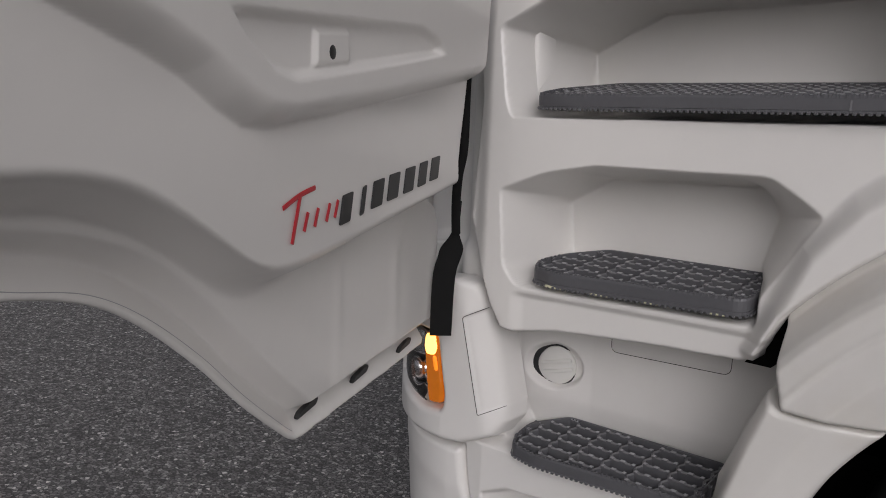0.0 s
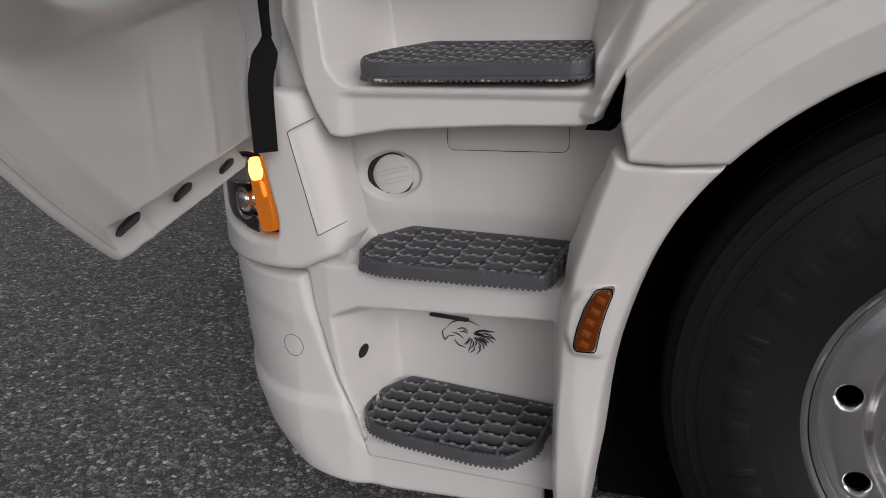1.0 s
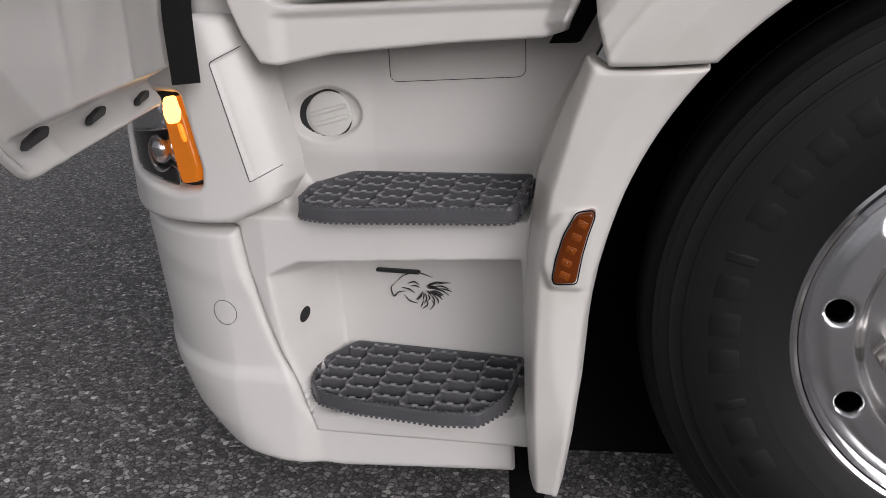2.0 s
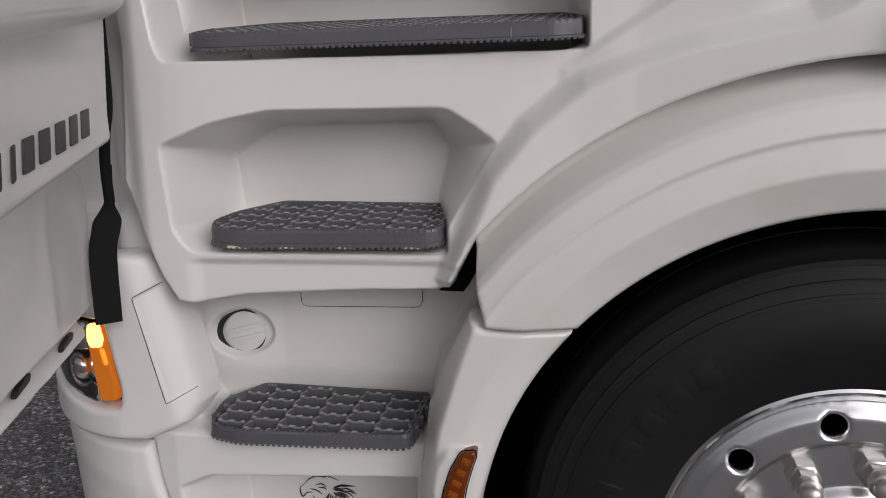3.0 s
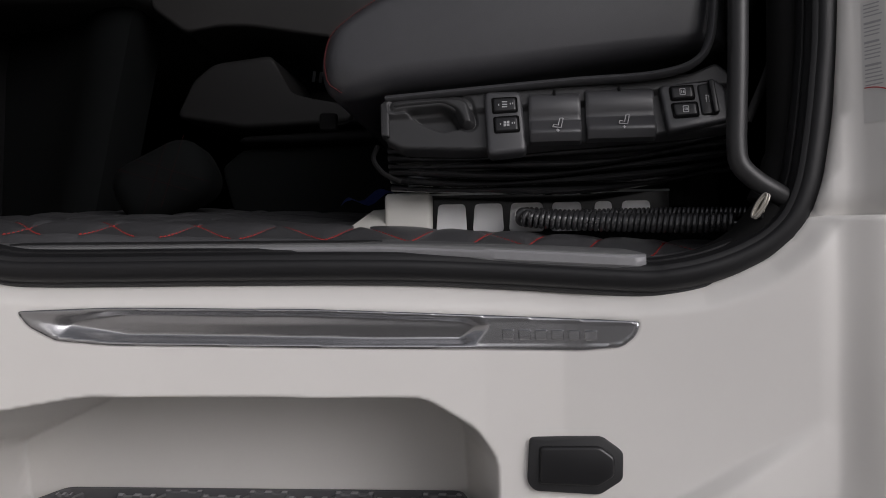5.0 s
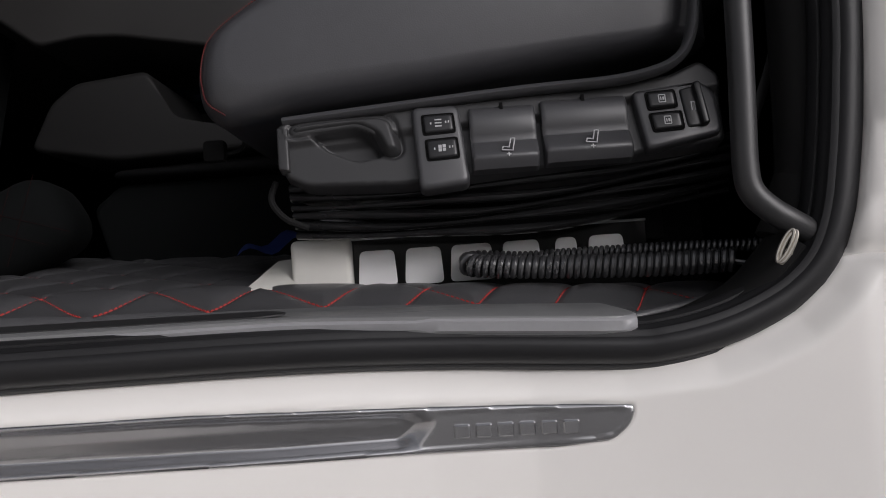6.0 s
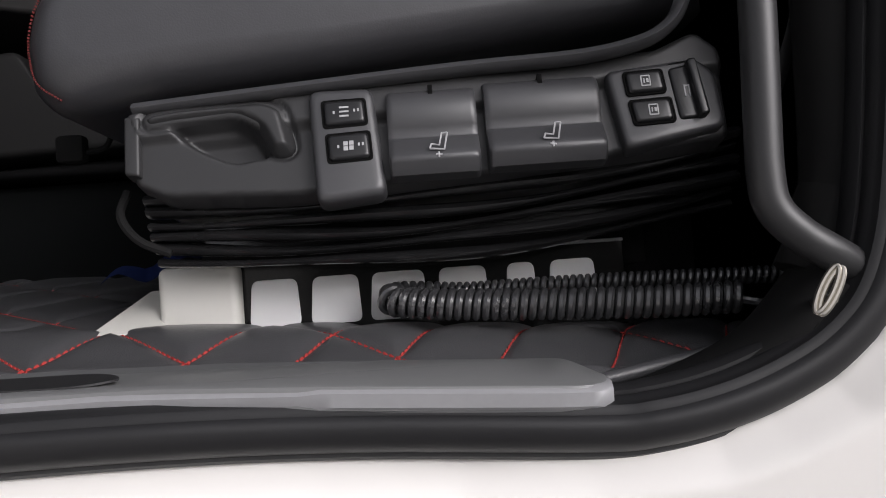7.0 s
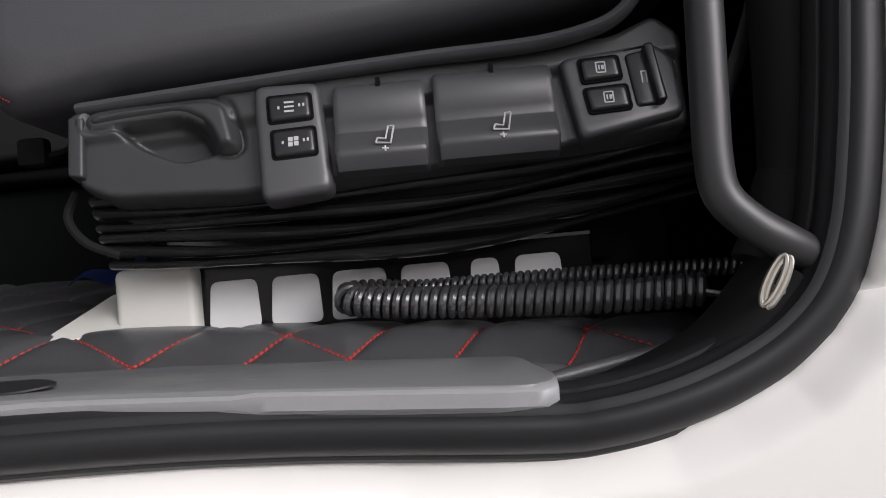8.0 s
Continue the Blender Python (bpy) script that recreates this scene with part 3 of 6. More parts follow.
def box_depth(x, z):
    y = np.interp(x, [-1.2, -1.1, -1.0, -0.66], [0.01, 0.0, 0.01, 0.045])
    y = y + loft(BAY_OUT, BAY_IN, x, z) * (np.interp(x, [-1.09, -1.03, -0.95, -0.7, -0.6], [0.108, 0.121, 0.14, 0.158, 0.165]) + 0.012 * ramp01((0.72 - z) / 0.06) - y)
    y = y + loft(R1_OUT, R1_IN, x, z) * (0.155 - y)
    y = y + 0.045 * ramp01((-1.04 - x) / 0.02) * ramp01((z - 0.63) / 0.01) * (1 - loft(BAY_OUT, BAY_IN, x, z))
    h = np.abs(sd_poly(HATCH)(x, z))
    y = y + 0.002 * np.clip(1 - h / 0.004, 0, 1)
    return y + 0.019 * ramp01(-sd_poly(CUP)(x, z) / 0.011)


step_box = part("step_box", sheet("step_box", (-1.3, -0.54, 0.23, 1.01), sd_poly(BOX), box_depth, BUMPER, 0.0034, 0.05, 0.003), None, truck)
# the cap lies in the slant of its wall
CAP_Y = float(box_depth(np.array([-1.028]), np.array([0.776]))[0])
CAP_TURN = Matrix.Translation((-1.0275, CAP_Y, 0.777)) @ pose(0, 0, 0, 0, 0, 12.5) @ Matrix.Translation((1.0275, -CAP_Y, -0.777))
bm = bmesh.new()
lathe(bm, [(0.0, -0.006), (0.0335, -0.006), (0.0372, -0.0045), (0.0388, -0.0015), (0.0388, 0.02)], 48, "Y", (-1.0275, CAP_Y, 0.777))
for dz in (-0.015, 0.003):
    block(bm, -1.06, -0.995, CAP_Y - 0.0098, CAP_Y, 0.777 + dz, 0.785 + dz, 0.003, 2, Matrix.Translation((-1.0275, 0, 0.777)) @ pose(0, 0, 0, 0, -13, 0) @ Matrix.Translation((1.0275, 0, -0.777)))
bmesh.ops.transform(bm, matrix=CAP_TURN, verts=bm.verts)
part("filler_cap", bm, CAPMAT, step_box, "white ribbed filler cap")
bm = bmesh.new()
lathe(bm, [(0.034, 0.004), (0.0345, -0.002), (0.044, -0.003), (0.0455, -0.001), (0.046, 0.01)], 48, "Y", (-1.035, CAP_Y, 0.7745))
block(bm, -1.028, -1.006, CAP_Y - 0.005, CAP_Y + 0.006, 0.731, 0.738, 0.002)
bmesh.ops.transform(bm, matrix=CAP_TURN, verts=bm.verts)
part("cap_ring", bm, RUBBER, step_box)
bm = bmesh.new()
rings = []
for r in (0.02, 0.5, 0.85, 1.0):
    ring = [(-1.0705 + 0.0031 * r * math.cos(a), 0.438 + 0.0125 * r * math.sin(a)) for a in np.linspace(0, 2 * math.pi, 24, endpoint=False)]
    rings.append([bm.verts.new((x + 0.0008, float(box_depth(np.array([x]), np.array([z]))[0]) - 0.0012, z)) for x, z in ring])
bm.faces.new(rings[0])
for a, b in zip(rings, rings[1:]):
    for k in range(24):
        bm.faces.new((a[k], a[(k + 1) % 24], b[(k + 1) % 24], b[k]))
bmesh.ops.recalc_face_normals(bm, faces=bm.faces)
part("round_plug", bm, RUBBER, step_box)
bm = bmesh.new()
block(bm, -0.968, -0.885, 0.146, 0.17, 0.4935, 0.5, 0.002, 1)
part("latch_slot", bm, RUBBER, step_box)
shut_line([(-0.915, 0.9)] + rounded([(-0.915, 0.9), (-0.915, 0.829), (-0.693, 0.834), (-0.693, 0.9)], 0.014)[5:-5] + [(-0.693, 0.9)], box_depth, step_box, 0.0006)
# printed emblem: plain black strokes
rnd = random.Random(4)
STROKES = [[(-0.927, 0.474), (-0.914, 0.487), (-0.89, 0.494), (-0.866, 0.487)], [(-0.927, 0.474), (-0.936, 0.463), (-0.932, 0.448), (-0.924, 0.456), (-0.912, 0.459)], [(-0.914, 0.452), (-0.906, 0.442), (-0.892, 0.438)], [(-0.908, 0.473), (-0.897, 0.477), (-0.888, 0.472)], [(-0.903, 0.469), (-0.894, 0.47), (-0.888, 0.467)], [(-0.918, 0.465), (-0.906, 0.463), (-0.896, 0.456)]]
for k in range(26):
    a = radians(52 - k * 6.2 + rnd.uniform(-4, 4))
    r0 = rnd.uniform(0.004, 0.03)
    r1 = r0 + rnd.uniform(0.014, 0.026)
    bend = a - rnd.uniform(0.1, 0.3)
    STROKES.append([(-0.882 + math.cos(a) * r0, 0.466 + math.sin(a) * r0 * 0.75), (-0.882 + math.cos(a - 0.05) * (r0 + r1) / 2, 0.466 + math.sin(a - 0.05) * (r0 + r1) * 0.375), (-0.882 + math.cos(bend) * r1, 0.466 + math.sin(bend) * r1 * 0.75)])
for line in STROKES:
    bm = bmesh.new()
    pts = smooth_path([(-0.893 + 1.14 * (x + 0.893), 0.1522, 0.462 + 1.05 * (z - 0.462)) for x, z in line], 5)
    tube(bm, pts, [0.0004 + 0.0009 * math.sin(math.pi * i / (len(pts) - 1)) for i in range(len(pts))], 6)
    part("emblem_stroke", bm, BLACK, step_box)

# bumper corner that runs on under the lowest step
BUMP = [(-1.62, 0.61), (-1.15, 0.607), (-1.14, 0.54), (-1.118, 0.458), (-1.095, 0.386), (-1.069, 0.33), (-1.059, 0.29), (-1.04, 0.262), (-1.0, 0.253), (-0.7, 0.264), (-0.698, 0.178), (-1.0, 0.166), (-1.22, 0.18), (-1.275, 0.2), (-1.32, 0.235), (-1.62, 0.28)]


def corner(x):
    d = np.clip(-1.18 - x, 0, None)
    return np.interp(x, [-1.6, -1.18, -1.1, -0.7], [-0.022, -0.022, -0.012, 0.042]) + 2.4 * d * d


def bump_depth(x, z):
    s = np.interp(z, [0.17, 0.24, 0.31, 0.4, 0.47, 0.54], [0.1, 0.045, 0.02, 0.01, 0.004, 0.0])
    d = np.clip(-1.18 + s - x, 0, None)
    y = np.interp(x, [-1.6, -1.18, -1.1, -0.7], [-0.022, -0.022, -0.012, 0.042]) + 2.4 * d * d + 0.01
    y = y + 0.005 * ramp01((0.545 - z - 0.17 * (x + 1.255)) / 0.05)
    y = y - 0.011 * ramp01((0.362 - z) / 0.03) * ramp01((-1.03 - x) / 0.05)
    return y + 0.012 * ramp01((z - 0.595) / 0.02)


bumper = part("bumper", sheet("bumper", (-1.63, -0.69, 0.155, 0.62), sd_poly(BUMP), bump_depth, BUMPER, 0.0036, 0.12, 0.014), None, truck)
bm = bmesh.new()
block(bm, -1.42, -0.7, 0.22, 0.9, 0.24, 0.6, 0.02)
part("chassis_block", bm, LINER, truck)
# black filler for the shade at the bumper's rear end
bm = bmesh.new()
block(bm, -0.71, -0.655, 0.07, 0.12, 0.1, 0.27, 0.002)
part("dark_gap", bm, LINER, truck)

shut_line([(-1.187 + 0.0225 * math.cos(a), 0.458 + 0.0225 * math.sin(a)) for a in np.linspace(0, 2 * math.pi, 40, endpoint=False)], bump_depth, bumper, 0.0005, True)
# black filler for the shade under the side panel
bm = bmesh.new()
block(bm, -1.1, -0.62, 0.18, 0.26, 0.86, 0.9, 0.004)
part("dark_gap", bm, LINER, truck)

# corner cover round the head lamp
COVER = [(-1.62, 0.619), (-1.36, 0.617), (-1.14, 0.624), (-1.1, 0.641), (-1.065, 0.657), (-1.048, 0.688), (-1.0515, 0.7175), (-1.076, 0.818), (-1.1, 0.903), (-1.1115, 0.934), (-1.125, 0.946), (-1.16, 0.951), (-1.2, 0.948), (-1.62, 0.96)]
LAMP = rounded([(-1.25, 0.836), (-1.2, 0.834), (-1.177, 0.714), (-1.182, 0.682), (-1.236, 0.674), (-1.4, 0.69), (-1.42, 0.8)], 0.012)


def cover_inside(x, z):
    return np.maximum(sd_poly(COVER)(x, z), -sd_poly(LAMP)(x, z))


FLAP = [(-1.139, 0.879), (-1.09, 0.9065), (-1.02, 0.73), (-1.094, 0.696)]


def cover_depth(x, z):
    s = x + 0.267 * (z - 0.702) + 1.087
    return corner(x) - 0.012 + 0.36 * (s + np.sqrt(s * s + 0.00012)) + 0.003 * ramp01(-sd_poly(FLAP)(x, z) / 0.003)


cover = part("corner_cover", sheet("corner_cover", (-1.63, -1.05, 0.61, 0.97), cover_inside, cover_depth, BUMPER, 0.003, 0.05, 0.013), None, truck)
shut_line([(-1.1, 0.9005)] + rounded([(-1.1, 0.9005), (-1.139, 0.8785), (-1.0955, 0.694), (-1.053, 0.717)], 0.004)[5:-5] + [(-1.053, 0.717)], lambda x, z: cover_depth(x, z) - 0.0012, cover, 0.0006)
bm = bmesh.new()
block(bm, -1.42, -1.15, 0.2, 0.4, 0.6, 0.97, 0.01)
part("lamp_box", bm, LINER, truck)

# head lamp: dark bowl, chrome reflector, amber strip and clear lens, all bent round the corner
def bent(outline, off):
    return sd_poly(rounded(outline, 0.008)), lambda x, z: corner(x) + off


fn, dp = bent([(-1.265, 0.842), (-1.19, 0.84), (-1.168, 0.714), (-1.174, 0.672), (-1.24, 0.664), (-1.41, 0.68), (-1.43, 0.81)], 0.035)
lamp = part("head_lamp", sheet("head_lamp", (-1.44, -1.16, 0.655, 0.85), fn, dp, BUTTON, 0.005, 0.01, 0.003), None, truck, "head lamp with lit amber indicator")
fn, dp = bent([(-1.241, 0.824), (-1.208, 0.828), (-1.186, 0.716), (-1.189, 0.692), (-1.226, 0.686), (-1.234, 0.72), (-1.246, 0.79)], -0.003)
part("indicator_lens", sheet("indicator_lens", (-1.26, -1.18, 0.675, 0.835), fn, dp, AMBER_LIT, 0.003, 0.03, 0.005), None, lamp, "lit amber indicator lens")
fn, dp = bent([(-1.238, 0.826), (-1.212, 0.83), (-1.205, 0.803), (-1.208, 0.788), (-1.236, 0.783), (-1.243, 0.8)], -0.007)
part("bulb", sheet("bulb", (-1.25, -1.2, 0.77, 0.832), fn, dp, BULB, 0.002, 0.004, 0.003), None, lamp, "glowing amber bulb")
fn, dp = bent([(-1.214, 0.786), (-1.204, 0.786), (-1.198, 0.758), (-1.206, 0.756)], -0.0085)
part("bright_strip", sheet("bright_strip", (-1.22, -1.195, 0.75, 0.79), fn, dp, GLOW, 0.002, 0.003, 0.002), None, lamp)
bm = bmesh.new()
lathe(bm, [(0.0, 0.022), (0.012, 0.02), (0.02, 0.012), (0.026, 0.0), (0.029, -0.004), (0.032, 0.0), (0.033, 0.02)], 32, "Y", (-1.283, 0.024, 0.728))
part("projector", bm, CHROME, lamp, "chrome lamp projector")
bm = bmesh.new()
bmesh.ops.create_uvsphere(bm, u_segments=24, v_segments=14, radius=0.024, matrix=Matrix.Translation((-1.281, 0.026, 0.735)) @ Matrix.Diagonal((1, 0.7, 1, 1)))
part("lamp_dome", bm, CHROME, lamp, "satin silver lamp dome")
fn, dp = bent([(-1.41, 0.8), (-1.262, 0.818), (-1.252, 0.772), (-1.3, 0.764), (-1.41, 0.75)], 0.014)
part("reflector", sheet("reflector", (-1.415, -1.245, 0.74, 0.825), fn, dp, RIMDISC, 0.004, 0.01, 0.004), None, lamp)
fn, dp = bent([(-1.25, 0.825), (-1.237, 0.72), (-1.233, 0.682), (-1.405, 0.695), (-1.42, 0.8)], -0.001)
ob = part("lens", sheet("lens", (-1.43, -1.225, 0.67, 0.83), fn, dp, GLASS, 0.006, 0.004, 0.002), None, lamp, "clear lamp lens")
ob.visible_shadow = False

# front pillar column behind the door's hinge side
COL = [(-1.34, 0.9), (-1.05, 0.88), (-1.06, 1.62), (-1.075, 1.72), (-1.1, 1.8), (-1.1, 2.6), (-1.34, 2.6)]


def column_depth(x, z):
    return 0.055 + 0.04 * ramp01((-1.19 - x) / 0.05) - 0.02 * ramp01((1.02 - z) / 0.03) * ramp01((-1.1 - x) / 0.03)


column = part("front_pillar", sheet("front_pillar", (-1.35, -1.04, 0.87, 2.61), sd_poly(COL), column_depth, PAINT, 0.01, 0.05, 0.004), None, truck)
for x, z in ((-1.1, 0.957), (-1.087, 0.926)):
    bm = bmesh.new()
    lathe(bm, [(0.0, -0.004), (0.008, -0.004), (0.01, 0.0), (0.01, 0.03)], 16, "X", (x, 0.014, z))
    part("rubber_buffer", bm, RUBBER, column)


# step treads ----------------------------------------------------------------
def inside_poly(poly, x, y):
    return float(sd_poly(poly)(np.array([x]), np.array([y]))[0])


def tread(name, outline, z, th):
    """A moulded step: rim with toothed lower edge, honeycomb bars with grip teeth, and a black sheet for the shade
    below.
    """
    poly = rounded(outline, 0.012, 4)
    inner = sd_poly(poly)
    n = len(poly)
    bm = bmesh.new()
    cen = np.mean(poly, 0)
    prism(bm, poly, z - th, z - 0.0205, 0.001, 1)
    # rim wall
    off = []
    turn = 1 if sum(p[0] * q[1] - q[0] * p[1] for p, q in zip(poly, poly[1:] + poly[:1])) > 0 else -1
    for k in range(n):
        a, b, c = (np.array(poly[j % n]) for j in (k - 1, k, k + 1))
        t = (c - a) / np.linalg.norm(c - a)
        nn = np.array([-t[1], t[0]]) * turn
        off.append(tuple(b + nn * 0.0045))
    v = [[bm.verts.new((x, y, h)) for x, y in line] for line, h in ((poly, z - 0.02), (poly, z - 0.004), ([tuple(np.array(p) * 0.7 + np.array(q) * 0.3) for p, q in zip(poly, off)], z), (off, z - 0.001), (off, z - 0.0205))]
    for a, b in zip(v, v[1:]):
        for k in range(n):
            bm.faces.new((a[k], a[(k + 1) % n], b[(k + 1) % n], b[k]))
    # lower teeth along the open edges
    total, last = 0.0, 0.0
    for k in range(n):
        a, b = np.array(poly[k]), np.array(poly[(k + 1) % n])
        length = np.linalg.norm(b - a)
        while last < total + length:
            p = a + (b - a) * (last - total) / length
            if p[1] < cen[1] + 0.02:
                block(bm, p[0] - 0.0028, p[0] + 0.0028, p[1] - 0.0015, p[1] + 0.003, z - th - 0.0026, z - th + 0.002, 0.001, 1)
                q = p + (cen - p) / np.linalg.norm(cen - p) * 0.0035
                block(bm, q[0] - 0.002, q[0] + 0.002, q[1] - 0.002, q[1] + 0.002, z - 0.004, z + 0.0012)
            last += 0.0095
        total += length
    rim = part(name, bm, TREAD, truck, "grey plastic honeycomb step tread", smooth=False)
    # honeycomb bars: rows across the depth, cells longer than deep
    bars = bmesh.new()
    cw, ch = 0.0555, 0.0318
    xs, ys = [p[0] for p in poly], [p[1] for p in poly]

    def bar(p, q, w=0.0068, grip=False):
        p, q = np.array(p), np.array(q)
        if inner(np.array([p[0], q[0]]), np.array([p[1], q[1]])).min() > -0.004:
            return
        for end in (0, 1):
            for _ in range(8):
                if inside_poly(poly, *(p if end == 0 else q)) < -0.003:
                    break
                if end == 0:
                    p = p + (q - p) * 0.15
                else:
                    q = q + (p - q) * 0.15
        t = (q - p) / (np.linalg.norm(q - p) + 1e-9)
        m = np.array([-t[1], t[0]]) * w / 2
        top, bot = z - (0.0035 if grip else 0.006), z - 0.0208
        # three flat teeth stand on each long bar
        stops = [(0.0, 1), (0.12, 1), (0.17, 0), (0.37, 0), (0.41, 1), (0.59, 1), (0.63, 0), (0.83, 0), (0.88, 1), (1.0, 1)] if grip else [(0.0, 0), (1.0, 0)]
        prev_ring, was = None, 0
        for at, tooth in stops:
            e, h = p + (q - p) * at, top + 0.0022 * tooth
            ring = [bars.verts.new((*(e + sgn * m * k), hh)) for sgn, k, hh in ((1, 1.15, bot), (1, 1.0, h - 0.001), (1, 0.7, h), (-1, 0.7, h), (-1, 1.0, h - 0.001), (-1, 1.15, bot))]
            if prev_ring:
                for a in range(5):
                    f = bars.faces.new((prev_ring[a], prev_ring[a + 1], ring[a + 1], ring[a]))
                    # tops take the paler greys, for wear and for light caught from above
                    f.material_index = (1 if tooth and was else 2) if 0 < a < 4 else 0
            else:
                bars.faces.new(ring)
            prev_ring, was = ring, tooth
        bars.faces.new(prev_ring[::-1])

    # columns of flat bars, each column half a cell on from the last, joined by slanted bars
    flat = cw - 0.0075
    for c in range(int((max(xs) - min(xs)) / cw) + 3):
        x = min(xs) - cw * 0.6 + c * cw
        for r in range(int((max(ys) - min(ys)) / ch) + 3):
            y = min(ys) - ch * 0.55 + (r + 0.5 * (c % 2)) * ch
            bar((x, y), (x + flat, y), grip=True)
            bar((x + flat, y), (x + cw, y + ch / 2), 0.0055)
            bar((x + flat, y), (x + cw, y - ch / 2), 0.0055)
    comb = part("honeycomb", bars, TREAD, rim, smooth=False).data
    comb.materials.append(WORN_LIT)
    comb.materials.append(RUBBED_LIT)
    # added black sheet: the dark under the open grid
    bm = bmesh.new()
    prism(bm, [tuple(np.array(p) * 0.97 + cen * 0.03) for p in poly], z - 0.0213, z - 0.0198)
    part("pan", bm, PIT_SHADE, rim, smooth=False)
    for o in (rim, *rim.children):
        for v in o.data.vertices:
            v.co.z += 0.135 * v.co.y
    return rim


tread("step_tread", [(-1.05, 0.02), (-1.02, -0.015), (-0.95, -0.028), (-0.8, -0.03), (-0.735, -0.02), (-0.7, 0.03), (-0.695, 0.15), (-1.015, 0.15), (-1.058, 0.08)], 0.3335, 0.0235)
tread("step_tread", [(-1.036, 0.02), (-1.021, -0.012), (-0.966, -0.022), (-0.69, 0.006), (-0.677, 0.014), (-0.677, 0.15), (-0.991, 0.14), (-1.041, 0.075)], 0.661, 0.0235)
tread("step_tread", [(-1.012, 0.03), (-0.995, -0.01), (-0.95, -0.022), (-0.64, 0.01), (-0.624, 0.022), (-0.624, 0.16), (-0.94, 0.155), (-0.995, 0.09)], 0.9985, 0.0275)
tread("step_tread", [(-1.02, 0.03), (-1.005, -0.012), (-0.95, -0.018), (-0.45, 0.012), (-0.418, 0.03), (-0.418, 0.12), (-0.458, 0.228), (-0.975, 0.222), (-1.03, 0.12)], 1.2985, 0.0245)

# pale pieces added for the yellowish reflections under the third tread's edge
GLEAM = material("pale_gleam", (0.62, 0.6, 0.42), 0.8, vary=0.15, scale=200, bump=0.3)
for x, half in ((-0.945, 0.018), (-0.865, 0.02), (-0.775, 0.015), (-0.668, 0.016)):
    bm = bmesh.new()
    y0 = float(np.interp(x, [-0.95, -0.64], [-0.022, 0.01])) + 0.002
    prism(bm, rounded([(x - half, y0 - 0.0015), (x - half * 0.3, y0 - 0.003), (x + half * 0.6, y0 - 0.0005), (x + half, y0 + 0.001), (x + half * 0.9, y0 + 0.02), (x - half, y0 + 0.018)], 0.003), 0.9685 + 0.1 * y0, 0.9735 + 0.1 * y0, 0.0015, 1)
    part("foam_flake", bm, GLEAM, truck, "pale patch for the yellowish gleam under the step")

# front wheel ----------------------------------------------------------------
bm = bmesh.new()
RIBS = [(0.282, 0.07), (0.287, 0.052), (0.292, 0.046), (0.3, 0.044), (0.306, 0.04), (0.318, 0.036), (0.335, 0.03), (0.3352, 0.0285), (0.345, 0.026), (0.36, 0.022), (0.385, 0.019), (0.41, 0.021), (0.43, 0.026), (0.4305, 0.025), (0.436, 0.0265), (0.4365, 0.0285), (0.45, 0.034), (0.455, 0.034), (0.4553, 0.0375), (0.472, 0.046), (0.4725, 0.0452), (0.48, 0.05), (0.4805, 0.052), (0.492, 0.062), (0.5, 0.072), (0.505, 0.085), (0.508, 0.11)]
tyre_profile = RIBS + [(0.508, 0.135), (0.497, 0.137), (0.497, 0.146), (0.508, 0.148), (0.51, 0.2), (0.508, 0.26), (0.5, 0.3), (0.45, 0.34), (0.3, 0.33), (0.28, 0.3)]
lathe(bm, tyre_profile, 144, "Y", (0, 0, 0.49))
wheel = part("wheel", bm, TYRE, truck, "black tyre on polished aluminium wheel")
# worn raised marks on the sidewall, as plain blocks
for k in range(11):
    bm = bmesh.new()
    a0, a1 = radians(216 - k * 8.6), radians(216 - k * 8.6 - (6.4 if k not in (2, 6) else 2.6))
    seg, va = 6, []
    for i in range(seg + 1):
        a = a0 + (a1 - a0) * i / seg
        e = 0.0012 if i in (0, seg) else 0.0
        va.append([bm.verts.new((math.cos(a) * r, h + e, 0.49 + math.sin(a) * r)) for r, h in ((0.358, 0.0226), (0.3605, 0.0212), (0.38, 0.0186), (0.3995, 0.0193), (0.402, 0.0212))])
    for a, b in zip(va, va[1:]):
        for j in range(4):
            bm.faces.new((a[j], a[j + 1], b[j + 1], b[j]))
    part("sidewall_mark", bm, TYRE, wheel)
bm = bmesh.new()
lathe(bm, [(0.274, 0.08), (0.277, 0.062), (0.28, 0.05), (0.285, 0.0465), (0.29, 0.048), (0.292, 0.054), (0.291, 0.075)], 128, "Y", (0, 0, 0.49))
lathe(bm, [(0.278, 0.054), (0.274, 0.062), (0.27, 0.068), (0.264, 0.07)], 128, "Y", (0, 0, 0.49))
part("rim_flange", bm, CHROME, wheel, "polished rim flange")
HOLES = [(0.23 * math.cos(radians(172.5 + 36 * k)), 0.49 + 0.23 * math.sin(radians(172.5 + 36 * k))) for k in range(10)]


def disc_inside(x, z):
    r = np.hypot(x, z - 0.49)
    s = np.maximum(r - 0.268, 0.1 - r)
    for hx, hz in HOLES:
        s = np.maximum(s, 0.0185 - np.hypot(x - hx, z - hz))
    return s


def disc_depth(x, z):
    r = np.hypot(x, z - 0.49)
    return 0.066 - 0.012 * ramp01((0.268 - r) / 0.03) + 0.016 * ramp01((0.205 - r) / 0.012) - 0.01 * ramp01((0.13 - r) / 0.02)


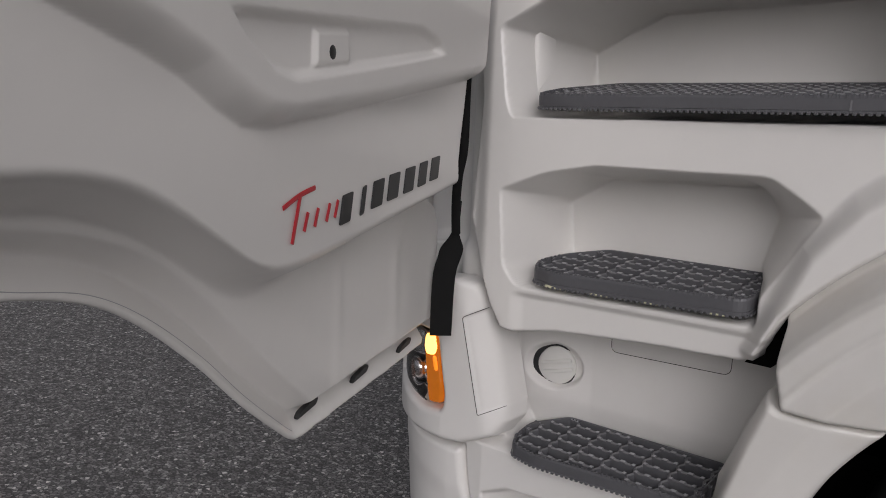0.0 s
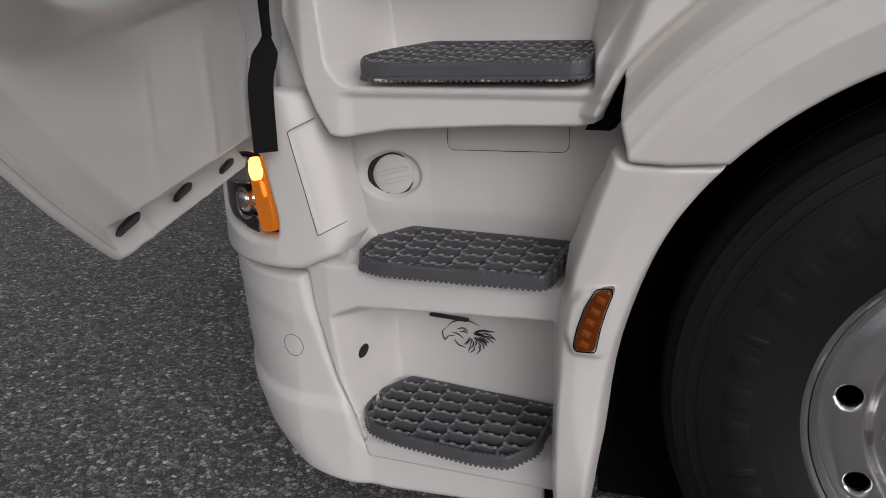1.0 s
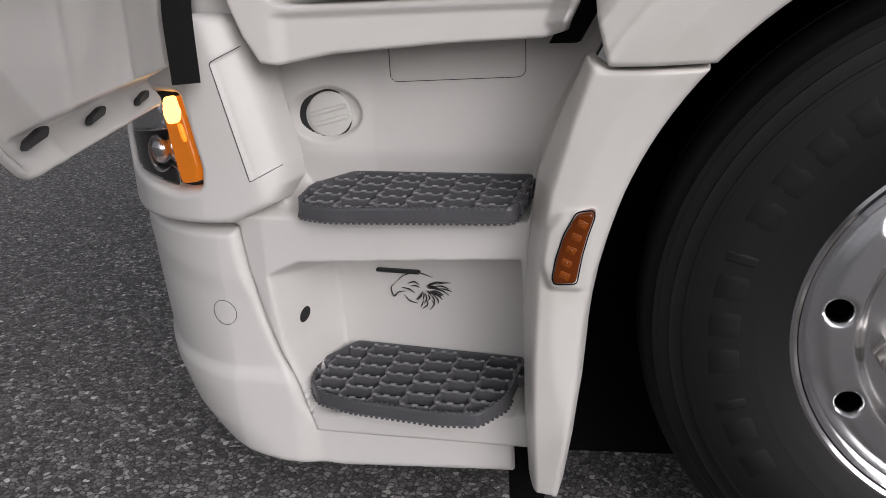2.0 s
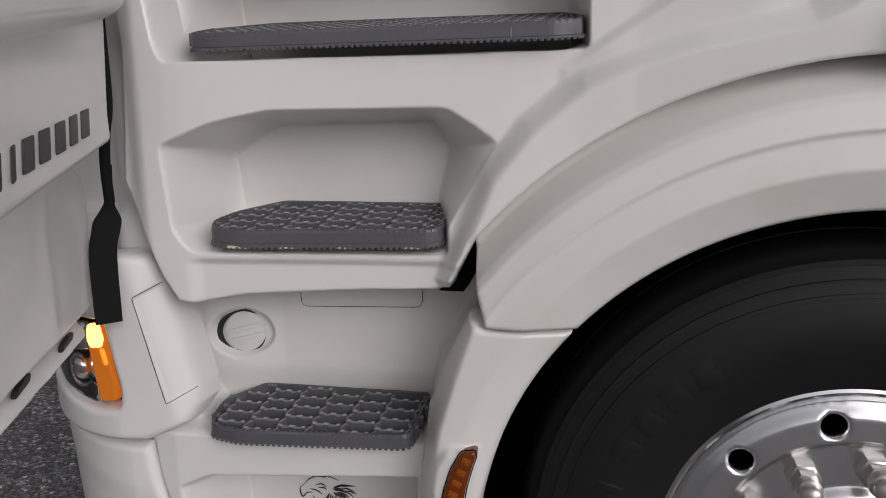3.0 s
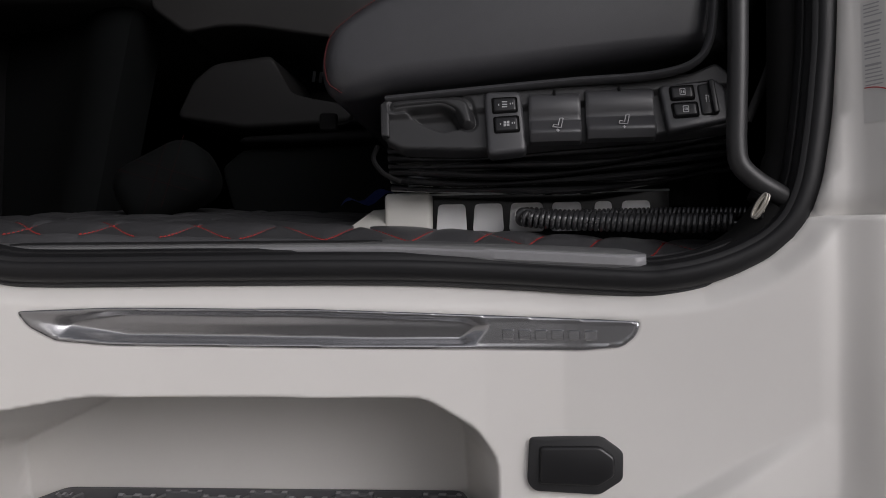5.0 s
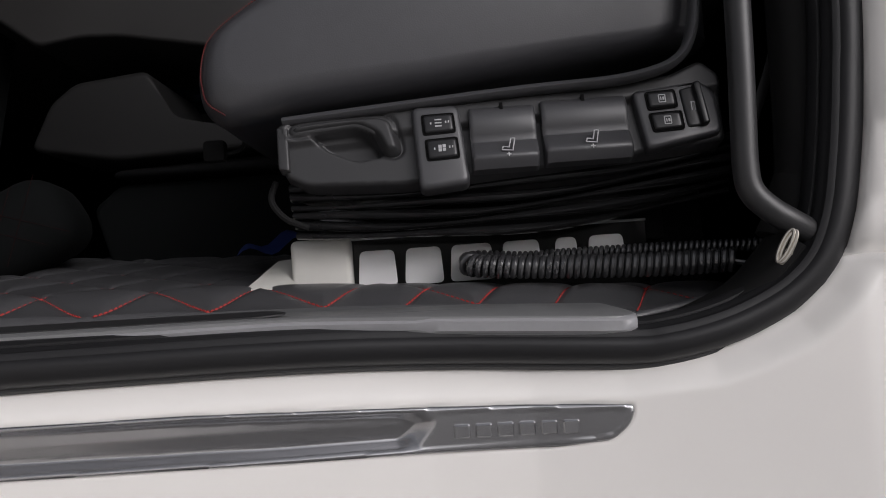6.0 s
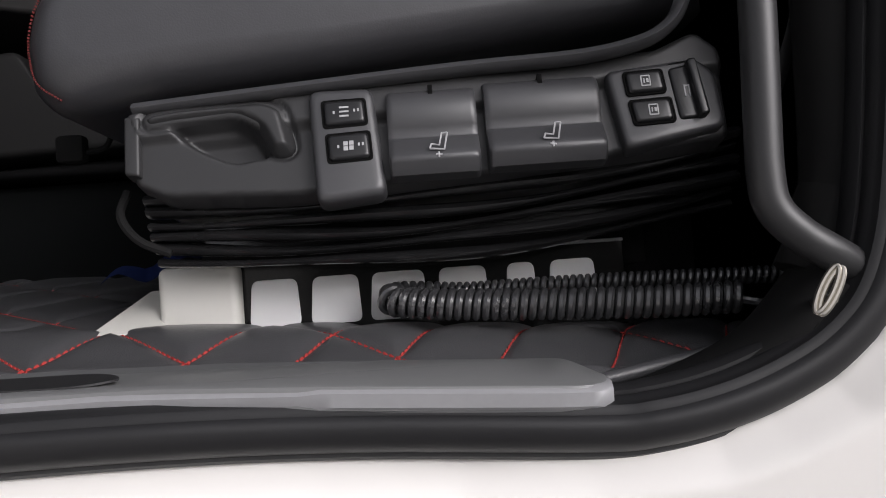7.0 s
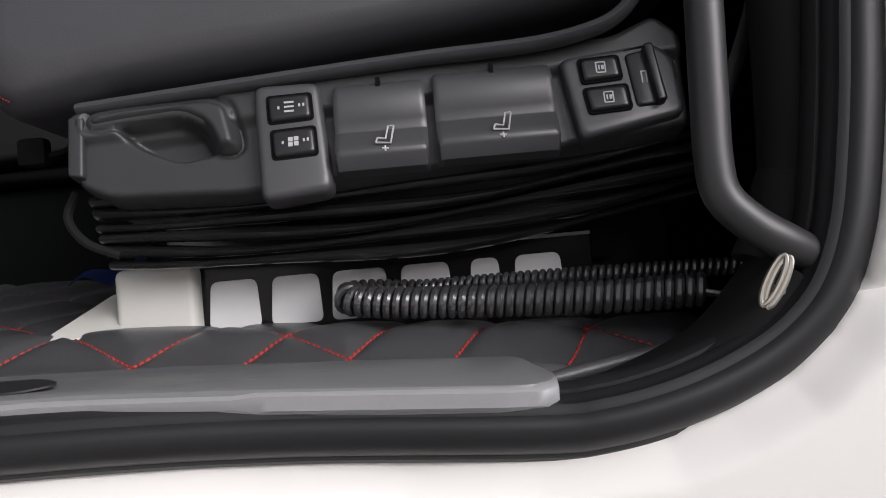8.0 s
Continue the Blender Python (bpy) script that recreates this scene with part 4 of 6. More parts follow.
part("rim_disc", sheet("rim_disc", (-0.272, 0.272, 0.218, 0.762), disc_inside, disc_depth, RIMDISC, 0.004, 0.018, 0.003), None, wheel, "polished aluminium wheel disc with round holes")
bm = bmesh.new()
lathe(bm, [(0.0, 0.14), (0.27, 0.14), (0.28, 0.1)], 64, "Y", (0, 0, 0.49))
part("brake_drum", bm, LINER, wheel)
bm = bmesh.new()
lathe(bm, [(0.0, 0.02), (0.05, 0.022), (0.056, 0.03), (0.06, 0.05), (0.095, 0.056), (0.1, 0.065), (0.104, 0.1)], 48, "Y", (0, 0, 0.49))
for k in range(10):
    a = radians(36 * k + 8)
    lathe(bm, [(0.0, 0.048), (0.006, 0.048), (0.007, 0.058)], 6, "Y", (0.078 * math.cos(a), 0, 0.49 + 0.078 * math.sin(a)))
part("hub", bm, RUBBER, wheel, "black grease-stained hub")
for k in range(10):
    bm = bmesh.new()
    a = radians(155 + 36 * k)
    c = (0.157 * math.cos(a), -0.034, 0.49 + 0.157 * math.sin(a))
    lathe(bm, [(0.0, 0.03), (0.01, 0.031), (0.0155, 0.036), (0.0165, 0.042), (0.015, 0.048), (0.0185, 0.051), (0.0195, 0.06), (0.019, 0.066)], 18, "Y", c)
    lathe(bm, [(0.019, 0.066), (0.021, 0.067), (0.021, 0.088), (0.0245, 0.09), (0.026, 0.096), (0.026, 0.11)], 6, "Y", c)
    part("wheel_nut", bm, NUTCAP, wheel, "dull metal wheel nut cap")

# open door ------------------------------------------------------------------
DH = Vector((-1.114, -0.02, 0))
dd = Vector((0.394, -0.919, 0)).normalized()
nn = Vector((-dd.y, dd.x, 0))
# local axes: along the door towards its hinge, into the skin, up
DOOR = Matrix(((-dd.x, -nn.x, 0, DH.x), (-dd.y, -nn.y, 0, DH.y), (0, 0, 1, 0), (0, 0, 0, 1)))


def flip(pts):
    return [(-u, z) for u, z in pts]


ARCH = [tuple(p) for p in smooth_path([(0.49, 0.818), (0.512, 0.822), (0.545, 0.845), (0.627, 0.908), (0.711, 0.981), (0.797, 1.045), (0.866, 1.081), (0.95, 1.102), (1.05, 1.112), (1.12, 1.114)], 5)]
DOOR_OUT = flip([(0.012, 0.832), (0.03, 0.824)] + ARCH + [(1.14, 1.13), (1.14, 1.8), (0.075, 1.8), (0.095, 1.443), (0.104, 1.352), (0.122, 1.269), (0.136, 1.213), (0.142, 1.18), (0.135, 1.15), (0.11, 1.12), (0.03, 1.09), (0.0, 1.05)])
SKIRT = flip([(-0.3, 0.829)] + ARCH + [(1.5, 1.118), (1.5, 2.6), (-0.3, 2.6)])
LEDGE = flip([tuple(p) for p in smooth_path([(1.3, 1.216), (1.033, 1.211), (0.991, 1.21), (0.946, 1.204), (0.906, 1.192), (0.86, 1.17), (0.806, 1.138), (0.761, 1.113), (0.731, 1.103), (0.687, 1.1), (0.506, 1.115), (0.203, 1.146), (-0.2, 1.187)], 12)]) + flip([(-0.2, 2.5), (1.3, 2.5)])
LEDGE_LOW = flip([tuple(p) for p in smooth_path([(1.35, 1.174), (1.03, 1.169), (0.964, 1.165), (0.912, 1.16), (0.852, 1.143), (0.795, 1.116), (0.745, 1.084), (0.7, 1.057), (0.656, 1.043), (0.597, 1.045), (0.506, 1.06), (0.203, 1.096), (-0.25, 1.14)], 12)]) + flip([(-0.25, 2.55), (1.35, 2.55)])
FOLD = flip([(1.3, 1.38), (1.05, 1.338), (0.966, 1.315), (0.91, 1.3), (0.862, 1.284), (0.817, 1.261), (0.78, 1.247), (0.735, 1.245), (0.545, 1.267), (0.25, 1.306), (0.0, 1.34), (0.0, 2.5), (1.3, 2.5)])
NICHE = rounded(flip([(0.847, 1.33), (0.814, 1.306), (0.775, 1.283), (0.735, 1.277), (0.593, 1.296), (0.3, 1.338), (0.345, 1.357), (0.41, 1.365), (0.692, 1.342)]), 0.008)
NICHE_IN = rounded(flip([(0.822, 1.325), (0.8, 1.309), (0.765, 1.292), (0.73, 1.287), (0.593, 1.305), (0.335, 1.341), (0.36, 1.351), (0.41, 1.356), (0.692, 1.334)]), 0.006)
TAB = rounded(flip([(0.689, 1.291), (0.606, 1.3005), (0.61, 1.339), (0.688, 1.331)]), 0.004)


def door_depth(a, z):
    w = ramp01(loft(LEDGE_LOW, LEDGE, a, z)) * 0.075 - 0.08 + 0.005 * ramp01((z - 1.0) / 0.2)
    w = w + 0.03 * (1 - (1 - np.clip(-sd_poly(FOLD)(a, z) / 0.027 + 0.42, 0, 1)) ** 2)
    w = w - 0.012 * loft(NICHE, NICHE_IN, a, z) + 0.005 * ramp01(-sd_poly(TAB)(a, z) / 0.006)
    low = sd_poly(SKIRT)(a, z)
    w = w - 0.036 * ramp01((0.056 + low) / 0.022)
    w = w + 0.02 * np.clip((0.034 + low) / 0.03, 0, 1)
    # two upright beads on the low skirt
    w = w + 0.0018 * np.exp(-(((a + 0.42) / 0.014) ** 2)) * ramp01((1.08 - z) / 0.06) + 0.0015 * np.exp(-(((a + 0.21) / 0.02) ** 2)) * ramp01((1.08 - z) / 0.06)
    return -w


door = part("door", sheet("door", (-1.15, 0.01, 0.81, 1.81), sd_poly(DOOR_OUT), door_depth, PAINT, 0.0024, 0.004, 0.003, DOOR), None, truck, "open white cab door with printed marks")
bm = bmesh.new()
hem = smooth_path([(-u, z) for u, z in ((1.11, 1.127), (1.0, 1.119), (0.94, 1.107), (0.863, 1.089), (0.79, 1.052), (0.704, 0.99), (0.62, 0.917), (0.538, 0.853), (0.51, 0.833))], 8)
tube(bm, [DOOR @ Vector((p[0], float(door_depth(np.array([p[0]]), np.array([p[1]]))[0]), p[1])) for p in hem], 0.0005, 6)
part("hem_line", bm, GREY, door)
bm = bmesh.new()
prism(bm, flip([(0.02, 0.9), (0.47, 0.9), (0.6, 0.98), (0.78, 1.12), (0.95, 1.17), (1.12, 1.18), (1.135, 1.8), (0.03, 1.8), (0.02, 1.1)]), -0.016, 0.0, 0, 1, DOOR @ upright(0.15))
part("outer_skin", bm, PAINT, door, smooth=False)
bm = bmesh.new()
tube(bm, [DOOR @ Vector((-u, 0.06, z)) for u, z in ((0.04, 1.8), (0.0, 2.5), (0.55, 2.56), (1.08, 2.5), (1.12, 1.8))], 0.035, 8)
part("window_frame", bm, RUBBER, door)
bm = bmesh.new()
bmesh.ops.create_uvsphere(bm, u_segments=16, v_segments=10, radius=0.01, matrix=DOOR @ Matrix.LocRotScale((-0.652, -0.019, 1.3105), None, (1.35, 0.5, 1.25)))
part("door_bolt", bm, BUTTON, door)
for u, z in ((0.472, 0.853), (0.3, 0.849), (0.11, 0.845)):
    bm = bmesh.new()
    prism(bm, rounded([(-u - 0.03, z - 0.008), (-u - 0.012, z - 0.006), (-u + 0.022, z - 0.003), (-u + 0.03, z + 0.007), (-u + 0.008, z + 0.007), (-u - 0.022, z + 0.001)], 0.004), -0.004, 0.004, 0.0015, 1, DOOR @ upright(0.1))
    part("door_clip", bm, RUBBER, door, "black plastic clip")
# black rubber strap that hangs from the hinge side
bm = bmesh.new()
mid = smooth_path([(-1.146, -0.045, 1.1), (-1.148, -0.048, 1.04), (-1.15, -0.058, 1.0), (-1.148, -0.075, 0.96), (-1.138, -0.09, 0.855)], 6)
ax = Vector((0.66, 0.75, 0)).normalized()
fr = Vector((0.75, -0.66, 0)).normalized()
prev = None
for i, p in enumerate(mid):
    f = i / (len(mid) - 1)
    wd = 0.007 + 0.019 * float(ramp01(np.array((f - 0.2) / 0.25))) - 0.004 * f
    q = [bm.verts.new(Vector(p) + ax * s * wd + fr * t * 0.003) for s, t in ((-0.9, -1), (0.9, -1), (0.9, 1), (-0.9, 1))]
    if prev:
        for j in range(4):
            bm.faces.new((prev[j], prev[(j + 1) % 4], q[(j + 1) % 4], q[j]))
    else:
        bm.faces.new(q)
    prev = q
bm.faces.new(prev[::-1])
part("rubber_strap", bm, STRAP, door, "hanging black rubber strap", smooth=False)
bm = bmesh.new()
tube(bm, smooth_path([DOOR @ Vector((-u, w, z)) for u, w, z in ((0.03, 0.02, 1.8), (0.042, 0.02, 1.45), (0.052, 0.02, 1.308), (0.05, 0.021, 1.2), (0.045, 0.03, 1.15), (0.025, 0.039, 1.1), (0.012, 0.041, 1.04))], 6), 0.0085, 10)
part("hinge_rubber", bm, STRAP, door)

bm = bmesh.new()
block(bm, -0.12, -0.07, 0.03, 0.16, 1.16, 2.5, 0.012, 2, DOOR)
block(bm, -0.06, -0.02, 0.11, 0.16, 0.86, 1.17, 0.008, 2, DOOR)
part("hinge_edge", bm, PAINT, door)

# printed marks on the door: red slanted strokes, then black upright blocks
def print_on_door(u, z, strokes, mat, name):
    bm = bmesh.new()
    for pts, wd in strokes:
        line = smooth_path([DOOR @ Vector((-(u - x), -0.0012, z + h)) for x, h in pts], 5) if len(pts) > 2 else [DOOR @ Vector((-(u - x), -0.0012, z + h)) for x, h in pts]
        tube(bm, line, wd, 8, (0.25, 1.0), tuple(nn))
    part(name, bm, mat, door)


print_on_door(0.715, 1.122, [([(0.022, -0.004), (0.038, 0.043)], 0.0036)], RED, "red_mark")
print_on_door(0.715, 1.122, [([(0.004, 0.034), (0.036, 0.044), (0.07, 0.05)], 0.0028)], RED, "red_mark")
for u in (0.668, 0.645, 0.618, 0.598):
    print_on_door(u, 1.127 + 0.1 * (0.668 - u), [([(0.0, 0.001), (0.008, 0.02)], 0.0034)], RED, "red_mark")
for k, (u, wd) in enumerate(((0.585, 0.026), (0.53, 0.01), (0.498, 0.032), (0.447, 0.034), (0.39, 0.034), (0.335, 0.03), (0.285, 0.034))):
    bm = bmesh.new()
    z = 1.124 + k * 0.0053
    sl = 0.008
    prism(bm, rounded([(-u, z), (-u + wd * 1.05, z + 0.003), (-u + wd * 1.05 + sl, z + 0.037), (-u + sl, z + 0.034)], 0.003), 0.0, 0.0015, 0, 1, DOOR @ upright(0.0))
    part("black_mark", bm, BLACK, door, smooth=False)

# door opening and cab floor -------------------------------------------------
SEAL_LINE = [(-1.035, 2.5), (-1.033, 1.9), (-1.026, 1.76), (-1.018, 1.712), (-1.008, 1.681), (-0.991, 1.651), (-0.964, 1.63), (-0.922, 1.615), (-0.87, 1.6105), (-0.7, 1.61), (-0.52, 1.6085), (-0.4, 1.603), (-0.27, 1.5945), (-0.235, 1.5955), (-0.2, 1.602), (-0.168, 1.613), (-0.14, 1.6285), (-0.119, 1.65), (-0.106, 1.68), (-0.098, 1.72), (-0.0905, 1.78), (-0.085, 1.86), (-0.081, 2.1), (-0.081, 2.5)]


def seal_y(x):
    return float(side(x)) + 0.009 + 0.006 * float(ramp01((x + 0.24) / 0.12))


def seal_run(shift, r, y_off, sect, n=8):
    """The seal's section swept round the opening; shift moves it out of the opening."""
    line = smooth_path([(x, seal_y(x), z) for x, z in SEAL_LINE], n)
    bm, rings = bmesh.new(), []
    for i, p in enumerate(line):
        a, b = line[max(i - 1, 0)], line[min(i + 1, len(line) - 1)]
        t = np.array([b[0] - a[0], b[2] - a[2]])
        t = t / np.linalg.norm(t)
        out = np.array([t[1], -t[0]])
        rings.append([bm.verts.new((p[0] + out[0] * (shift + r * o), p[1] + y_off - r * d, p[2] + out[1] * (shift + r * o))) for o, d in sect])
    k = len(sect)
    for a, b in zip(rings, rings[1:]):
        for j in range(k):
            bm.faces.new((a[j], a[(j + 1) % k], b[(j + 1) % k], b[j]))
    bm.faces.new(rings[0])
    bm.faces.new(rings[-1][::-1])
    return bm


# hollow bulb with two shallow grooves on its inner flank
BULB_SECT = []
for k in range(36):
    a = 2 * math.pi * k / 36
    q = 1.0 - 0.13 * math.exp(-(((k - 12.0) / 0.9) ** 2)) - 0.1 * math.exp(-(((k - 15.5) / 0.9) ** 2))
    BULB_SECT.append((math.cos(a) * q, math.sin(a) * q * 1.05))
seal = part("door_seal", seal_run(0.0, 0.0152, 0.0, BULB_SECT), SEAL, truck, "thick black rubber door seal")
part("seal_lip", seal_run(0.0158, 0.0045, 0.006, [(math.cos(a), math.sin(a) * 2.0) for a in np.linspace(0, 2 * math.pi, 10, endpoint=False)]), RUBBER, seal)
part("seal_flange", seal_run(-0.0155, 0.004, 0.012, [(math.cos(a) * 1.2, math.sin(a) * 2.4) for a in np.linspace(0, 2 * math.pi, 10, endpoint=False)]), SEAL, seal)

# inner frame of the opening, floor, back and roof
bm = bmesh.new()
block(bm, -1.3, 0.7, 0.1, 2.2, 1.5, 1.6, 0.005)
part("cab_floor", bm, CARPET, truck)
bm = bmesh.new()
block(bm, -1.4, 0.75, 0.0, 2.25, 2.6, 2.66, 0.01)
part("cab_roof", bm, PAINT, truck)
# the front sheet is added across the windscreen to keep light out
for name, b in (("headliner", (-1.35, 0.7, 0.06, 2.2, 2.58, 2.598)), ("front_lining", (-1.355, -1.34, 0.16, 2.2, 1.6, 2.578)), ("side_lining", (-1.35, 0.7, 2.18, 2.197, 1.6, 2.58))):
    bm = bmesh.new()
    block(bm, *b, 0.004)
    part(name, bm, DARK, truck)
bm = bmesh.new()
block(bm, 0.7, 0.76, 0.03, 2.25, 1.5, 2.62, 0.01)
part("cab_back", bm, CARPET, truck)
# unseen front, closed to the roof without a windscreen to darken the cab
bm = bmesh.new()
block(bm, -1.42, -1.36, 0.1, 2.25, 0.95, 2.6, 0.01)
part("cab_front", bm, PAINT, truck)
bm = bmesh.new()
block(bm, -1.42, 0.76, 2.2, 2.26, 0.95, 2.62, 0.01)
part("far_side", bm, PAINT, truck)
bm = bmesh.new()
block(bm, -0.05, 0.72, 0.035, 0.09, 1.5, 2.6, 0.01)
part("pillar_trim", bm, DARK, truck)
bm = bmesh.new()
block(bm, -1.38, -1.12, 0.09, 0.16, 1.6, 2.6, 0.01)
part("pillar_trim", bm, CARPET, truck)

bm = bmesh.new()
block(bm, -1.083, -1.052, 0.003, 0.16, 1.68, 2.6, 0.006)
part("pillar_trim", bm, DARK, truck)

SILL_EDGE = material("pale_sill_edge", (0.25, 0.25, 0.258), 0.35, vary=0.15, scale=200)
# grey sill strip with a dark sunk pad and a pale front edge that steps up
def sill_rise(x, y):
    return float(np.interp(x, [-1.0, -0.876, -0.53, -0.42, -0.26], [0.018, 0.017, 0.0145, 0.0095, 0.0])) + 0.11 * (y - 0.04)


STRIP = rounded([(-1.0, 0.03), (-0.5, 0.045), (-0.275, 0.034), (-0.258, 0.04), (-0.255, 0.055), (-0.27, 0.104), (-0.99, 0.112)], 0.008)
FRONT = [[-1.0, -0.75, -0.5, -0.4, -0.285, -0.262, -0.257], [0.03, 0.0375, 0.0445, 0.0405, 0.0345, 0.0365, 0.042]]
bm = bmesh.new()
prism(bm, STRIP, 1.603, 1.6175, 0.003, 2)
bmesh.ops.triangulate(bm, faces=[f for f in bm.faces if len(f.verts) > 4])
bmesh.ops.subdivide_edges(bm, edges=[e for e in bm.edges if e.calc_length() > 0.1], cuts=6)
for v in bm.verts:
    v.co.z += sill_rise(v.co.x, v.co.y)
strip = part("sill_strip", bm, SILL, truck, "grey metal sill strip")
bm = bmesh.new()
pad_line = rounded([(-0.95, 0.056), (-0.545, 0.054), (-0.525, 0.068), (-0.545, 0.086), (-0.95, 0.093)], 0.012)
for h in (0.0, 0.0012):
    ring = [bm.verts.new((x, y, 1.6172 + h + sill_rise(x, y))) for x, y in pad_line]
    if h:
        bm.faces.new(ring)
        for k in range(len(ring)):
            bm.faces.new((under[k], under[(k + 1) % len(ring)], ring[(k + 1) % len(ring)], ring[k]))
    under = ring
part("grip_pad", bm, RUBBER, strip, "dark sunk grip pad")
bm = bmesh.new()
prev = None
for x in np.linspace(-1.0, -0.257, 120):
    y0 = float(np.interp(x, *FRONT))
    high = 0.0052 + 0.0038 * float(ramp01((x + 0.425) / 0.012))
    zt = 1.6135 + sill_rise(x, y0) + 0.35 * (high - 0.0052)
    ring = [bm.verts.new((x, y0 + dy, zt + dz)) for dy, dz in ((0.006, -0.016), (-0.0012, -high), (-0.002, -0.0015), (-0.001, -0.0002), (0.002, 0.0022), (0.008, 0.0031))]
    if prev:
        for j in range(5):
            bm.faces.new((prev[j], prev[j + 1], ring[j + 1], ring[j]))
    prev = ring
part("front_edge", bm, SILL_EDGE, strip, "pale front edge")

# quilted floor mat with diamond pattern and red stitching
ROW_A = [-1.28, -1.185, -1.09, -0.99, -0.895, -0.797, -0.702, -0.606, -0.512, -0.444, -0.382, -0.316, -0.242, -0.17, -0.1, -0.03]
ROW_B = [-1.05, -0.94, -0.825, -0.71, -0.597, -0.492, -0.353, -0.15, 0.02, 0.16, 0.3, 0.44, 0.58]
SLANT_A, SLANT_B = 0.4, -1.1


def mat_height(x, y):
    a = np.min([np.abs(x - SLANT_A * (y - 0.105) - k) for k in ROW_A], axis=0)
    b = np.min([np.abs(x - SLANT_B * (y - 0.105) - k) for k in ROW_B], axis=0) * 0.7
    front = np.interp(x, [-1.1, -0.9, -0.8, -0.6, -0.51, -0.44, -0.375, -0.31, -0.24, -0.15, -0.12], [1.653, 1.65, 1.645, 1.638, 1.6335, 1.629, 1.625, 1.62, 1.615, 1.611, 1.611])
    pillow = 0.0062 * (1 - np.exp(-np.minimum(a, b) / 0.007)) * (0.35 + 0.65 * ramp01((y - 0.1) / 0.05))
    crest = 0.018 * ramp01((y - 0.1) / 0.08)
    return front + pillow + crest + 0.12 * np.clip(y - 0.2, 0, None) * ramp01((-0.5 - x) / 0.12) - 0.05 * np.clip(y - 0.21, 0, 0.2) * ramp01((x + 0.5) / 0.1)


nx, ny = 420, 180
gx, gy = np.meshgrid(np.linspace(-1.16, -0.13, nx), np.linspace(0.07, 0.62, ny), indexing="ij")
gz = mat_height(gx, gy)
gz = gz - 0.03 * ramp01((0.108 - gy) / 0.014)
idx = np.arange(nx * ny).reshape(nx, ny)
quads = np.stack([idx[:-1, :-1], idx[1:, :-1], idx[1:, 1:], idx[:-1, 1:]], -1).reshape(-1, 4)
mat_ob = tagged(part("floor_mat", mesh_of("floor_mat", np.stack([gx, gy, gz], -1).reshape(-1, 3), quads.tolist(), QUILT), None, None, "black quilted leather floor mat with red stitching"), category="floor mat")
sol = mat_ob.modifiers.new("thickness", "SOLIDIFY")
sol.thickness = 0.004
bm = bmesh.new()
for slant, starts in ((SLANT_A, ROW_A), (SLANT_B, ROW_B)):
    for first in starts:
        y = 0.107
        while y < 0.6:
            x = first + slant * (y - 0.105)
            if -1.15 < x < -0.14:
                run = 0.0045 / math.hypot(1, slant)
                x2, y2 = x + slant * run, y + run
                h1, h2 = (float(mat_height(np.array(v), np.array(u))) for v, u in ((x, y), (x2, y2)))
                d = Vector((x2 - x, y2 - y, 0)).normalized()
                w = Vector((-d.y, d.x, 0)) * 0.0008
                p, q = Vector((x, y, h1 + 0.0006)), Vector((x2, y2, h2 + 0.0006))
                up = Vector((0, 0, 0.0015))
                vs = [bm.verts.new(v) for v in (p - w, p + w, q + w, q - w, p + up + d * 0.001, q + up - d * 0.001)]
                for j in ((0, 1, 4), (1, 2, 5, 4), (2, 3, 5), (3, 0, 4, 5)):
                    bm.faces.new([vs[i] for i in j])
            y += 0.0058 / math.hypot(1, slant)
part("stitching", bm, THREAD, mat_ob, "red diamond stitching", smooth=False)
bm = bmesh.new()
tube(bm, smooth_path([(-0.262, 0.092, 1.6095), (-0.21, 0.102, 1.6165), (-0.155, 0.113, 1.6255), (-0.125, 0.12, 1.64)], 8), 0.0046, 10)
part("piping", bm, QUILT, mat_ob)
# dark corner liner between mat and seal
bm = bmesh.new()
tube(bm, smooth_path([(-0.36, 0.09, 1.59), (-0.3, 0.088, 1.588), (-0.255, 0.084, 1.59), (-0.215, 0.078, 1.6), (-0.165, 0.068, 1.624), (-0.128, 0.062, 1.663)], 8), 0.02, 12, (1.6, 0.8))
part("corner_liner", bm, STRAP, truck)
bm = bmesh.new()
tube(bm, smooth_path([(-0.13, 0.07, 1.665), (-0.115, 0.07, 1.7), (-0.105, 0.07, 1.8), (-0.1, 0.07, 2.4)], 8), 0.022, 12)
part("pillar_liner", bm, STRAP, truck)

# driver's seat: cushion, side console with switches, bellows ------------------
seat = tagged(new("driver_seat"), "black leather driver's seat with red seam and side switches", "seat")
NOSE = [(-0.578, 1.812), (-0.6, 1.812), (-0.616, 1.825), (-0.6205, 1.841), (-0.621, 1.86), (-0.615, 1.884), (-0.604, 1.899), (-0.588, 1.912), (-0.566, 1.927), (-0.53, 1.947), (-0.48, 1.965)]
bm = bmesh.new()
prism(bm, [(p[0], p[1]) for p in smooth_path(NOSE + [(-0.3, 1.99), (-0.14, 1.99)], 4)] + [(-0.14, 1.858), (-0.24, 1.846), (-0.4, 1.829), (-0.543, 1.818)], -0.57, 0.0, 0.035, 6, upright(0.15))
cushion = part("cushion", bm, LEATHER, seat)
bm = bmesh.new()
line = smooth_path(NOSE[1:], 9)
cen = np.array((-0.38, 1.9))
